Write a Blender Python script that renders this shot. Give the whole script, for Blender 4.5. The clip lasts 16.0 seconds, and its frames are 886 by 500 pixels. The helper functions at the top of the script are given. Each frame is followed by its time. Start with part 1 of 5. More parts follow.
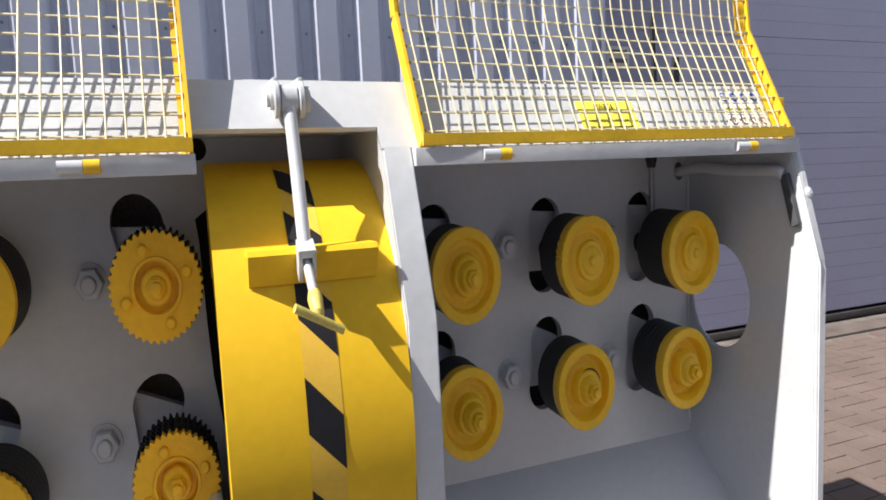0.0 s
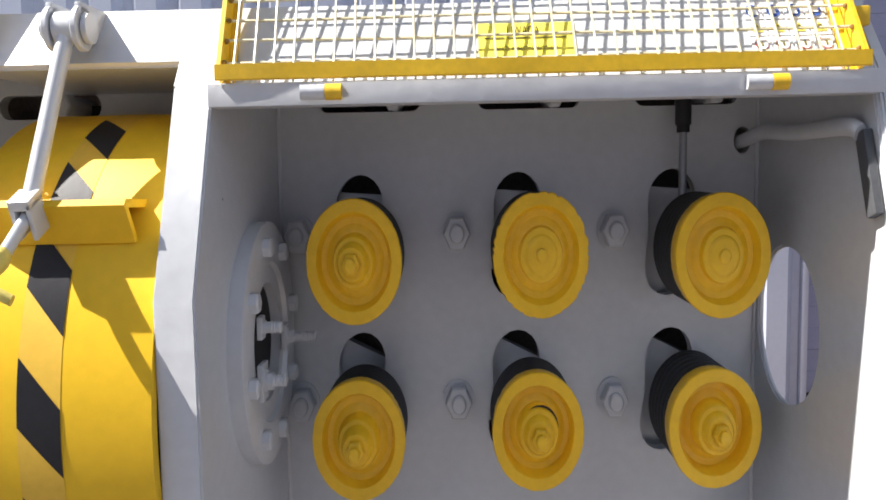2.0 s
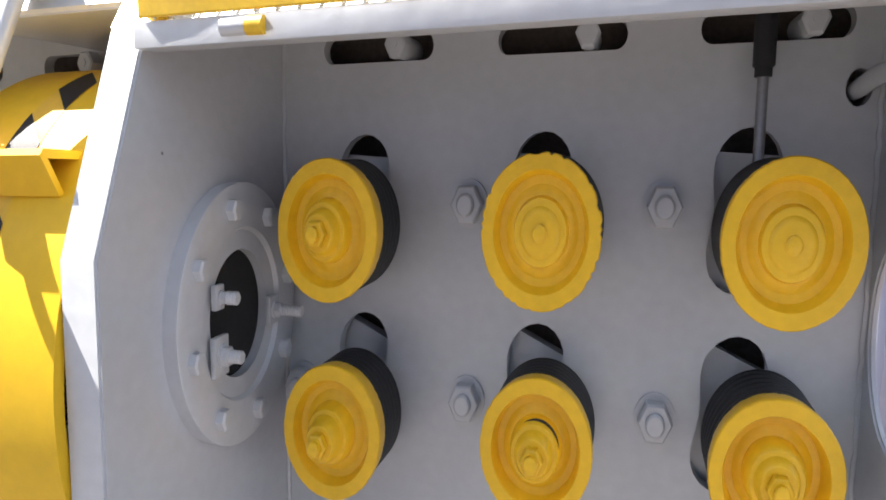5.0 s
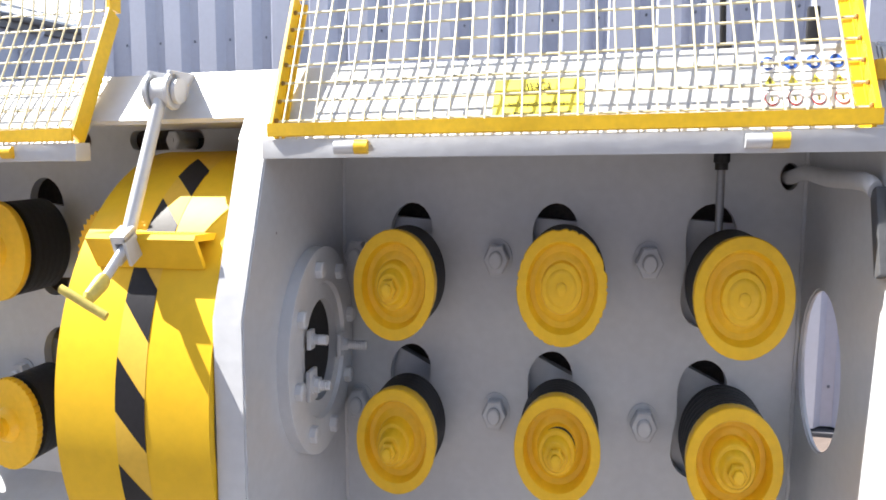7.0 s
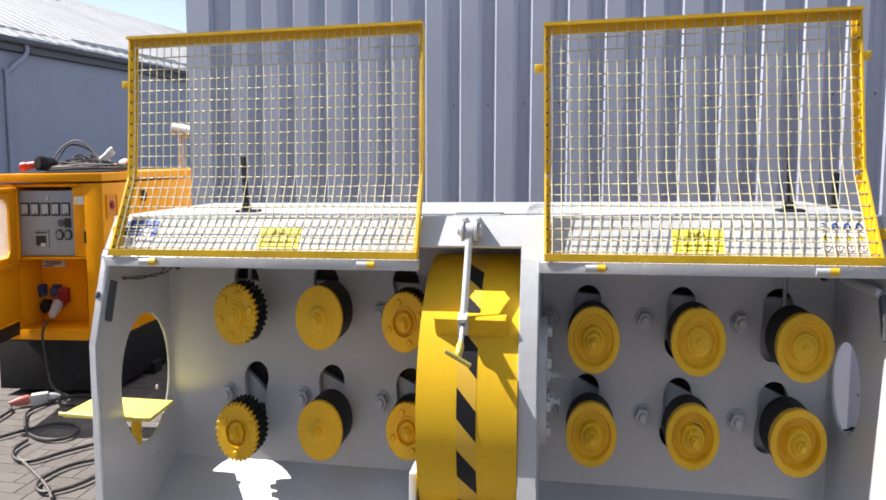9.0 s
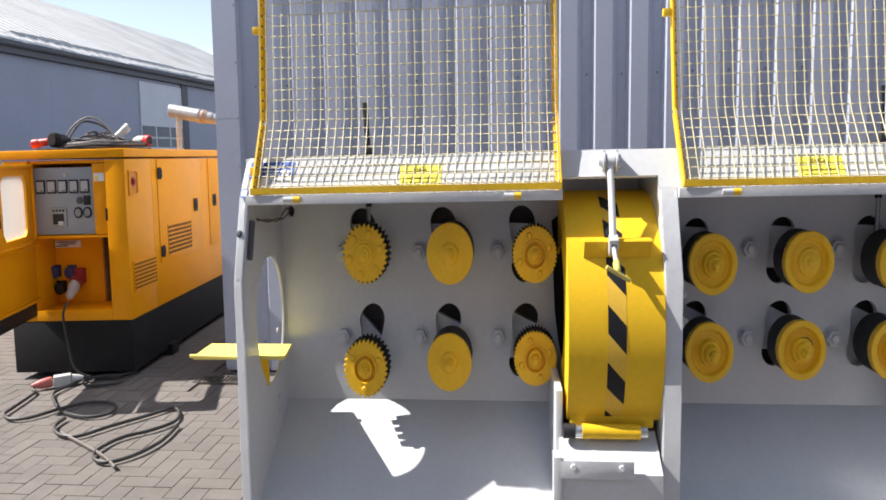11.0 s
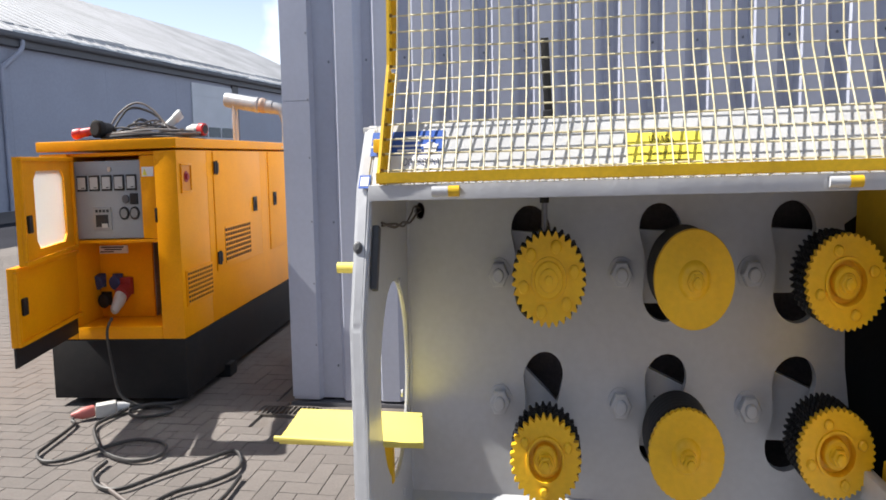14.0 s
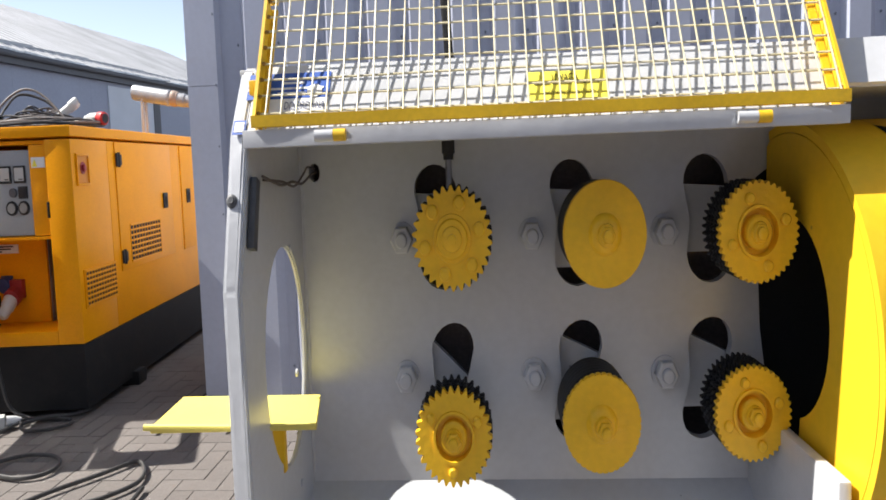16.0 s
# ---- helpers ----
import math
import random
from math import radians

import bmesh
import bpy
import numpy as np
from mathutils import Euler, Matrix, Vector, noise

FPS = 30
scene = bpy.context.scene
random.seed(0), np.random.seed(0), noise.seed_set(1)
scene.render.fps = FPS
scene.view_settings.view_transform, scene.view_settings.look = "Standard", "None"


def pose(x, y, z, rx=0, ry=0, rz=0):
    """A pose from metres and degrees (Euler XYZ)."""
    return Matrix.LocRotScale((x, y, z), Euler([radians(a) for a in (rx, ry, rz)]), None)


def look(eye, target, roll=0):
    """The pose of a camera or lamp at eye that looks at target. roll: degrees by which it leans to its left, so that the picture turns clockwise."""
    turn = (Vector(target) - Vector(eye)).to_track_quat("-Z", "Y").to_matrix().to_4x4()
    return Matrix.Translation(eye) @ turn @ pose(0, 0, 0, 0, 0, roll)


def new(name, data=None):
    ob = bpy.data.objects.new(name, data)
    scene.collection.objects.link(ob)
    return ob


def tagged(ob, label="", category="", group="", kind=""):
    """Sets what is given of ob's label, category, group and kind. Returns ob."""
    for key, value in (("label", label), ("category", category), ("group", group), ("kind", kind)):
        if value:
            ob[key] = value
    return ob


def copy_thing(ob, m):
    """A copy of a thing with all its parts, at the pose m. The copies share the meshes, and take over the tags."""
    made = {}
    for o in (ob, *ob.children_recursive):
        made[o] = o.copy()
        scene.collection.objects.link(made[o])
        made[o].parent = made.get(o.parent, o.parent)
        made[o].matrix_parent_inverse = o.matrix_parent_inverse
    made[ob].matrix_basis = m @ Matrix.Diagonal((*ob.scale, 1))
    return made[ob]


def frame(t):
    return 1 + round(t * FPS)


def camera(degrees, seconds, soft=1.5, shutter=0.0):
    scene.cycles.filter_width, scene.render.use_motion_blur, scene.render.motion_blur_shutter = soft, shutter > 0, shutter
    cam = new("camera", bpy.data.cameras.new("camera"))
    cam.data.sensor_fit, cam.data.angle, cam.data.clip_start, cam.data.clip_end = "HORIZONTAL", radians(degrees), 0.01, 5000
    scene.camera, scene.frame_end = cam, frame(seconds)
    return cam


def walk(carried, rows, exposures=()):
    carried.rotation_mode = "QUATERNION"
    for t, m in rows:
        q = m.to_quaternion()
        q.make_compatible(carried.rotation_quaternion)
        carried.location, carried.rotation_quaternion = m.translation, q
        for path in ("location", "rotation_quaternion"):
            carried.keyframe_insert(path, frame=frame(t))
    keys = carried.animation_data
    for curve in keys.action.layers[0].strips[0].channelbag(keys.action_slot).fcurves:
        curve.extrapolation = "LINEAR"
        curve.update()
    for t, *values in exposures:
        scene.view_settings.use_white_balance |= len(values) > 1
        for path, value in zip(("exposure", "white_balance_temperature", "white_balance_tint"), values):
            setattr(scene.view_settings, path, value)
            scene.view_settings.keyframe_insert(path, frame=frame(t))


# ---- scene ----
cam = camera(69.9, 16.0, soft=1.7)
PATH = [
    (0, (-0.3890, -1.2212, 1.2715), (0.3226, 0.6379, 1.0779), -2.58),
    (0.5, (-0.2534, -1.3095, 1.2562), (0.3494, 0.5888, 1.0748), -2.58),
    (1, (-0.0605, -1.2873, 1.2390), (0.4144, 0.6484, 1.0724), -2.35),
    (1.5, (0.1099, -1.1930, 1.2395), (0.2914, 0.7927, 1.0848), -1.56),
    (2, (0.2202, -1.0557, 1.1848), (0.1942, 0.9394, 1.0469), -0.87),
    (2.5, (0.3013, -0.9581, 1.1873), (0.0137, 1.0149, 1.0307), 0.12),
    (3, (0.4039, -0.8993, 1.1904), (0.0441, 1.0619, 1.0338), 0.34),
    (3.5, (0.4411, -0.8650, 1.1607), (0.0681, 1.0945, 1.0154), 0.38),
    (4, (0.4355, -0.8657, 1.1582), (-0.0374, 1.0708, 0.9960), 0.55),
    (4.2, (0.4411, -0.8684, 1.1607), (-0.0732, 1.0572, 0.9941), 0.49),
    (4.7, (0.4455, -0.8685, 1.1625), (-0.1067, 1.0447, 0.9760), 0.62),
    (5.25, (0.4589, -0.8658, 1.1633), (-0.1090, 1.0408, 0.9571), 0.64),
    (5.8, (0.4644, -0.8850, 1.1732), (-0.0922, 1.0234, 0.9532), 0.55),
    (6.3, (0.4528, -0.9372, 1.1910), (-0.0835, 0.9783, 0.9821), 0.36),
    (6.5, (0.4462, -0.9713, 1.1957), (-0.0989, 0.9418, 0.9886), 0.46),
    (7, (0.3927, -1.1258, 1.2677), (-0.0572, 0.8130, 1.0711), 0.27),
    (7.5, (0.3239, -1.3104, 1.3329), (-0.0570, 0.6447, 1.1530), 0.16),
    (8, (0.2528, -1.5331, 1.4149), (-0.1273, 0.4235, 1.2487), 0.09),
    (8.5, (0.1509, -1.7204, 1.4973), (-0.2193, 0.2374, 1.3237), 0.07),
    (9, (-0.0258, -1.9005, 1.4974), (-0.3808, 0.0609, 1.3329), 0.06),
    (9.2, (-0.0880, -1.9590, 1.4717), (-0.4231, 0.0068, 1.3197), 0.07),
    (9.6, (-0.1840, -2.0337, 1.4556), (-0.4921, -0.0639, 1.2972), -0.03),
    (10, (-0.3011, -2.0844, 1.4154), (-0.5603, -0.1078, 1.2545), -0.24),
    (10.5, (-0.4452, -2.1122, 1.3587), (-0.6483, -0.1295, 1.1926), -0.55),
    (10.9, (-0.5342, -2.1008, 1.3265), (-0.7263, -0.1175, 1.1550), -0.75),
    (11.3, (-0.5773, -2.0565, 1.3203), (-0.8133, -0.0781, 1.1465), -0.80),
    (11.5, (-0.5961, -2.0015, 1.3289), (-0.8929, -0.0316, 1.1518), -0.78),
    (12, (-0.6142, -1.8716, 1.3546), (-1.0820, 0.0649, 1.1788), -0.70),
    (12.5, (-0.6238, -1.7862, 1.3572), (-1.1380, 0.1386, 1.1828), -0.57),
    (13, (-0.7471, -1.6533, 1.3614), (-1.2528, 0.2736, 1.1848), -0.48),
    (13.5, (-0.8942, -1.5038, 1.3697), (-1.3686, 0.4305, 1.1864), -0.76),
    (14, (-0.9883, -1.3880, 1.3086), (-1.3188, 0.5770, 1.1372), -1.03),
    (14.5, (-1.0383, -1.3844, 1.3072), (-1.2685, 0.5953, 1.1406), -1.40),
    (15, (-1.0389, -1.3963, 1.3109), (-1.2307, 0.5880, 1.1505), -1.58),
    (15.5, (-1.0029, -1.3929, 1.2919), (-1.1685, 0.5943, 1.1383), -1.67),
    (16, (-0.9330, -1.2744, 1.2087), (-1.0613, 0.7156, 1.0546), -1.77),
]
EXPOSURES = [(0.0, 0.92), (1.0, 1.06), (2.0, 1.4), (3.0, 1.76), (3.5, 1.84), (6.5, 2.02), (7.5, 1.57), (9.0, 1.05), (11.5, 1.06), (14.5, 1.02), (16.0, 1.04)]
walk(cam, [(t, look(eye, target, roll)) for t, eye, target, roll in PATH], EXPOSURES)
# The place is laid out in plan units on upright axes and carried into metres by PLAN:
# heights run larger than widths, and the yard rises a little along y.
PLAN = Matrix(((0.66001, 0.00014, 0.0), (0.00014, 0.6617, 0.0), (0.00351, 0.04126, 0.87554)))
PLAN4 = PLAN.to_4x4()


def at(x, y, z):
    return PLAN @ Vector((x, y, z))


# ---- world, sun ----
SUN_WAY = (PLAN @ Vector((1.10, 0.12, -1.0))).normalized()
world = bpy.data.worlds.new("sky")
scene.world = world
world.use_nodes = True
wn = world.node_tree
sky = wn.nodes.new("ShaderNodeTexSky")
sky.sky_type = "NISHITA"
sky.sun_disc = False
sky.sun_elevation = math.asin(-SUN_WAY.z)
sky.sun_rotation = math.atan2(-SUN_WAY.x, -SUN_WAY.y)
bg = wn.nodes["Background"]
bg.inputs["Strength"].default_value = 0.05
place = wn.nodes.new("ShaderNodeTexCoord")
puffs = wn.nodes.new("ShaderNodeTexNoise")
puffs.inputs["Scale"].default_value, puffs.inputs["Detail"].default_value, puffs.inputs["Roughness"].default_value = 2.6, 8, 0.5
cover = wn.nodes.new("ShaderNodeMapRange")
cover.inputs["From Min"].default_value, cover.inputs["From Max"].default_value, cover.inputs["To Max"].default_value = 0.55, 0.69, 0.85
clouds = wn.nodes.new("ShaderNodeMix")
clouds.data_type = "RGBA"
clouds.inputs["B"].default_value = (24.0, 24.4, 25.0, 1)
wn.links.new(place.outputs["Generated"], puffs.inputs["Vector"])
wn.links.new(puffs.outputs["Fac"], cover.inputs["Value"])
wn.links.new(cover.outputs["Result"], clouds.inputs["Factor"])
haze = wn.nodes.new("ShaderNodeMix")
haze.data_type = "RGBA"
haze.inputs["B"].default_value = (11.6, 14.0, 17.5, 1)
height, low_sky = wn.nodes.new("ShaderNodeSeparateXYZ"), wn.nodes.new("ShaderNodeMapRange")
low_sky.inputs["From Min"].default_value, low_sky.inputs["From Max"].default_value = 0.1, 0.5
low_sky.inputs["To Min"].default_value, low_sky.inputs["To Max"].default_value = 0.85, 0.0
wn.links.new(place.outputs["Generated"], height.inputs["Vector"])
wn.links.new(height.outputs["Z"], low_sky.inputs["Value"])
wn.links.new(low_sky.outputs["Result"], haze.inputs["Factor"])
wn.links.new(sky.outputs["Color"], haze.inputs["A"])
wn.links.new(haze.outputs["Result"], clouds.inputs["A"])
wn.links.new(clouds.outputs["Result"], bg.inputs["Color"])
sun_data = bpy.data.lights.new("sun", "SUN")
sun_data.energy, sun_data.angle, sun_data.color = 5.0, radians(0.5), (1.0, 0.95, 0.885)
sun = new("sun", sun_data)
sun.matrix_world = look((0, 0, 8), Vector((0, 0, 8)) + SUN_WAY)


# ---- materials ----
def material(name, color, rough=0.5, metal=0.0, var=0.12, scale=6.0, bump=0.15, grain=120.0, dirt=None, dirt_amount=0.35, random_piece=0.0, specks=0.0, wavy=0.0):
    """Paint, metal or stone with variation at two scales, fine relief and, where given, stains of another colour."""
    m = bpy.data.materials.new(name)
    m.use_nodes = True
    t = m.node_tree
    p = t.nodes["Principled BSDF"]
    tc = t.nodes.new("ShaderNodeTexCoord")
    big, fine = t.nodes.new("ShaderNodeTexNoise"), t.nodes.new("ShaderNodeTexNoise")
    big.inputs["Scale"].default_value, fine.inputs["Scale"].default_value = scale, grain
    big.inputs["Detail"].default_value, fine.inputs["Detail"].default_value = 6, 4
    for n in (big, fine):
        t.links.new(tc.outputs["Object"], n.inputs["Vector"])
    ramp = t.nodes.new("ShaderNodeMapRange")
    ramp.inputs["From Min"].default_value, ramp.inputs["From Max"].default_value = 0.3, 0.7
    ramp.inputs["To Min"].default_value, ramp.inputs["To Max"].default_value = 1 - var, 1 + var
    t.links.new(big.outputs["Fac"], ramp.inputs["Value"])
    ramp2 = t.nodes.new("ShaderNodeMapRange")
    ramp2.inputs["From Min"].default_value, ramp2.inputs["From Max"].default_value = 0.3, 0.7
    ramp2.inputs["To Min"].default_value, ramp2.inputs["To Max"].default_value = 1 - var * 0.6, 1 + var * 0.6
    t.links.new(fine.outputs["Fac"], ramp2.inputs["Value"])
    mul = t.nodes.new("ShaderNodeMath")
    mul.operation = "MULTIPLY"
    t.links.new(ramp.outputs["Result"], mul.inputs[0])
    t.links.new(ramp2.outputs["Result"], mul.inputs[1])
    value = mul.outputs[0]
    if random_piece:
        info, rr, mm = t.nodes.new("ShaderNodeObjectInfo"), t.nodes.new("ShaderNodeMapRange"), t.nodes.new("ShaderNodeMath")
        rr.inputs["To Min"].default_value, rr.inputs["To Max"].default_value = 1 - random_piece, 1 + random_piece
        t.links.new(info.outputs["Random"], rr.inputs["Value"])
        mm.operation = "MULTIPLY"
        t.links.new(rr.outputs["Result"], mm.inputs[0])
        t.links.new(value, mm.inputs[1])
        value = mm.outputs[0]
    hue = t.nodes.new("ShaderNodeMix")
    hue.data_type, hue.blend_type = "RGBA", "MULTIPLY"
    hue.inputs["Factor"].default_value = 1.0
    hue.inputs["A"].default_value = (*color, 1)
    t.links.new(value, hue.inputs["B"])
    out = hue.outputs["Result"]
    if dirt:
        patch, clip = t.nodes.new("ShaderNodeTexNoise"), t.nodes.new("ShaderNodeMapRange")
        patch.inputs["Scale"].default_value, patch.inputs["Detail"].default_value, patch.inputs["Roughness"].default_value = scale * 1.7, 9, 0.7
        t.links.new(tc.outputs["Object"], patch.inputs["Vector"])
        clip.inputs["From Min"].default_value, clip.inputs["From Max"].default_value = 0.48, 0.80
        clip.inputs["To Max"].default_value = dirt_amount
        t.links.new(patch.outputs["Fac"], clip.inputs["Value"])
        mix = t.nodes.new("ShaderNodeMix")
        mix.data_type = "RGBA"
        mix.inputs["B"].default_value = (*dirt, 1)
        t.links.new(out, mix.inputs["A"])
        t.links.new(clip.outputs["Result"], mix.inputs["Factor"])
        out = mix.outputs["Result"]
    if specks:
        cell, dot, chip = t.nodes.new("ShaderNodeTexVoronoi"), t.nodes.new("ShaderNodeMapRange"), t.nodes.new("ShaderNodeMix")
        cell.inputs["Scale"].default_value = specks
        t.links.new(tc.outputs["Object"], cell.inputs["Vector"])
        dot.inputs["From Min"].default_value, dot.inputs["From Max"].default_value = 0.025, 0.045
        dot.inputs["To Min"].default_value, dot.inputs["To Max"].default_value = 0.75, 0.0
        rare, gate = t.nodes.new("ShaderNodeMath"), t.nodes.new("ShaderNodeMath")
        rare.operation, gate.operation = "GREATER_THAN", "MULTIPLY"
        rare.inputs[1].default_value = 0.72
        t.links.new(cell.outputs["Distance"], dot.inputs["Value"])
        t.links.new(cell.outputs["Color"], rare.inputs[0])
        t.links.new(rare.outputs[0], gate.inputs[0])
        t.links.new(dot.outputs["Result"], gate.inputs[1])
        chip.data_type = "RGBA"
        chip.inputs["B"].default_value = (0.06, 0.055, 0.05, 1)
        t.links.new(out, chip.inputs["A"])
        t.links.new(gate.outputs[0], chip.inputs["Factor"])
        out = chip.outputs["Result"]
    t.links.new(out, p.inputs["Base Color"])
    rr = t.nodes.new("ShaderNodeMapRange")
    rr.inputs["To Min"].default_value, rr.inputs["To Max"].default_value = max(rough - 0.12, 0.02), min(rough + 0.12, 1)
    t.links.new(big.outputs["Fac"], rr.inputs["Value"])
    t.links.new(rr.outputs["Result"], p.inputs["Roughness"])
    p.inputs["Metallic"].default_value = metal
    if bump:
        b = t.nodes.new("ShaderNodeBump")
        b.inputs["Strength"].default_value, b.inputs["Distance"].default_value = bump, 0.004
        t.links.new(fine.outputs["Fac"], b.inputs["Height"])
        if wavy:
            swell, wave = t.nodes.new("ShaderNodeTexNoise"), t.nodes.new("ShaderNodeBump")
            swell.inputs["Scale"].default_value, swell.inputs["Detail"].default_value = 7.0, 3
            wave.inputs["Strength"].default_value, wave.inputs["Distance"].default_value = wavy, 0.02
            t.links.new(tc.outputs["Object"], swell.inputs["Vector"])
            t.links.new(swell.outputs["Fac"], wave.inputs["Height"])
            t.links.new(wave.outputs["Normal"], b.inputs["Normal"])
        t.links.new(b.outputs["Normal"], p.inputs["Normal"])
    return m


GREY = material("grey_paint", (0.57, 0.585, 0.61), 0.33, 0.12, var=0.05, scale=3.0, bump=0.10, grain=60, dirt=(0.38, 0.36, 0.34), dirt_amount=0.03, specks=16.0, wavy=0.18)
YELLOW = material("yellow_paint", (0.78, 0.48, 0.022), 0.48, var=0.06, scale=4.0, bump=0.05, grain=60, dirt=(0.55, 0.32, 0.03), dirt_amount=0.15, specks=7.0)
PULLEY_YELLOW = material("pulley_yellow", (0.88, 0.525, 0.016), 0.42, var=0.07, scale=9.0, bump=0.2, grain=80, dirt=(0.52, 0.27, 0.02), dirt_amount=0.25, specks=16.0)
GUARD_YELLOW = material("guard_yellow", (0.80, 0.50, 0.02), 0.42, var=0.10, scale=8.0, bump=0.05, dirt=(0.34, 0.20, 0.05), dirt_amount=0.35)
BRIGHT_YELLOW = material("fluorescent_yellow", (0.81, 0.68, 0.15), 0.5, var=0.05, bump=0.05)
BLACK = material("black_rubber", (0.013, 0.013, 0.015), 0.6, var=0.25, scale=12, bump=0.3)
ASPHALT = material("asphalt", (0.030, 0.031, 0.039), 1.0, var=0.15, scale=0.5, bump=0.4, grain=40)
ASPHALT.node_tree.nodes["Principled BSDF"].inputs["Specular IOR Level"].default_value = 0.05
# brown put in for dimly lit insides: slot backing and breaker recess
INSIDE_BROWN = material("inside_brown", (0.24, 0.20, 0.18), 0.8, var=0.3, scale=5, bump=0.1)
# near-black that stands in for shade in openings; the pulley shafts share it
SHADE_BLACK = material("shade_black", (0.012, 0.012, 0.013), 0.8, var=0.3, scale=6, bump=0.0)
TAPE_BLACK = material("black_tape", (0.018, 0.018, 0.022), 0.5, var=0.15, bump=0.05)
TAPE_YELLOW = material("yellow_tape", (0.74, 0.46, 0.06), 0.6, var=0.06, bump=0.05)
STEEL = material("bare_steel", (0.62, 0.63, 0.64), 0.3, 0.9, var=0.12, scale=14, bump=0.1)
ORANGE = material("orange_paint", (0.87, 0.35, 0.004), 0.34, var=0.06, scale=2.5, bump=0.06, grain=90, dirt=(0.6, 0.2, 0.02), dirt_amount=0.25)
BASE_BLACK = material("black_paint", (0.006, 0.006, 0.007), 0.85, var=0.3, scale=4, dirt=(0.03, 0.026, 0.022), dirt_amount=0.4)
SHEET = material("blue_grey_sheet", (0.455, 0.48, 0.575), 0.34, 0.2, var=0.05, scale=1.2, bump=0.04, grain=40)
LILAC = material("lilac_grey_door", (0.265, 0.27, 0.375), 0.5, var=0.05, scale=1.5, bump=0.1, grain=50)
PAVER = material("concrete_paver", (0.150, 0.135, 0.125), 0.85, var=0.12, scale=5, bump=0.5, grain=90, dirt=(0.10, 0.09, 0.082), dirt_amount=0.4, random_piece=0.08)
PAVER_BROWN = material("brown_paver", (0.14, 0.104, 0.09), 0.85, var=0.14, scale=5, bump=0.5, grain=90, dirt=(0.11, 0.085, 0.075), dirt_amount=0.45, random_piece=0.08)
JOINT = material("sandy_joint", (0.135, 0.12, 0.108), 0.95, var=0.25, scale=6, bump=0.5)
for dull in (PAVER, PAVER_BROWN, JOINT):
    dull.node_tree.nodes["Principled BSDF"].inputs["Specular IOR Level"].default_value = 0.3
for dull in (YELLOW, TAPE_YELLOW, TAPE_BLACK, ORANGE):
    dull.node_tree.nodes["Principled BSDF"].inputs["Specular IOR Level"].default_value = 0.2
HALL = material("hall_cladding", (0.315, 0.335, 0.42), 0.6, var=0.06, scale=0.4, bump=0.05, grain=10)
# door white, lowered to lilac-grey for the shadow on the warehouse front
SHADED_WHITE = material("shaded_white_door", (0.56, 0.58, 0.64), 0.5, var=0.05, scale=1.0)
HALL_DARK = material("dark_trim", (0.10, 0.10, 0.112), 0.6, var=0.1)
MID_GREY = material("mid_grey_metal", (0.40, 0.405, 0.42), 0.6, var=0.2, scale=0.5)
EAVES = material("bright_eaves_metal", (0.60, 0.60, 0.61), 0.4, 0.2, var=0.3, scale=1.5, bump=0.3, grain=6)
ROOF = material("ribbed_roof", (0.56, 0.565, 0.58), 0.6, 0.0, var=0.10, scale=0.3, bump=0.05, dirt=(0.42, 0.42, 0.43))
WHITE = material("white_paint", (0.76, 0.77, 0.77), 0.5, var=0.05, scale=3)
PANEL = material("instrument_panel", (0.30, 0.33, 0.36), 0.45, var=0.05, scale=8, bump=0.05)
CABLE = material("black_cable", (0.045, 0.043, 0.042), 0.55, var=0.3, scale=20, bump=0.2)
CABLE_GREY = material("grey_cable", (0.13, 0.11, 0.10), 0.6, var=0.2, scale=20)
RED = material("red_plastic", (0.50, 0.025, 0.025), 0.45, var=0.12)
LIGHT = material("light_plastic", (0.54, 0.54, 0.52), 0.45, var=0.06)
GLASS = bpy.data.materials.new("window_glass")
GLASS.use_nodes = True
GLASS.node_tree.nodes["Principled BSDF"].inputs["Base Color"].default_value = (0.03, 0.035, 0.045, 1)
GLASS.node_tree.nodes["Principled BSDF"].inputs["Roughness"].default_value = 0.06
CLEAR = bpy.data.materials.new("clear_plastic")
CLEAR.use_nodes = True
clear = CLEAR.node_tree.nodes["Principled BSDF"]
clear.inputs["Base Color"].default_value = (0.92, 0.92, 0.9, 1)
clear.inputs["Roughness"].default_value, clear.inputs["Transmission Weight"].default_value = 0.3, 0.8


# ---- mesh helpers, in plan units ----
def box(bm, x0, x1, y0, y1, z0, z1, bevel=0.0, turn=None):
    vs = [bm.verts.new((x, y, z)) for x in (x0, x1) for y in (y0, y1) for z in (z0, z1)]
    fs = [bm.faces.new([vs[i] for i in f]) for f in ((0, 1, 3, 2), (4, 6, 7, 5), (0, 4, 5, 1), (2, 3, 7, 6), (0, 2, 6, 4), (1, 5, 7, 3))]
    if bevel:
        es = list({e for f in fs for e in f.edges})
        out = bmesh.ops.bevel(bm, geom=es, offset=bevel, segments=2, affect="EDGES", profile=0.6)
        vs = list({v for f in out["faces"] for v in f.verts} | {v for v in vs if v.is_valid})
    if turn is not None:
        bmesh.ops.transform(bm, matrix=turn, verts=vs)
    return vs


def basis(way):
    w = Vector(way).normalized()
    a = w.cross(Vector((0, 0, 1)) if abs(w.z) < 0.9 else Vector((1, 0, 0))).normalized()
    return a, w.cross(a), w


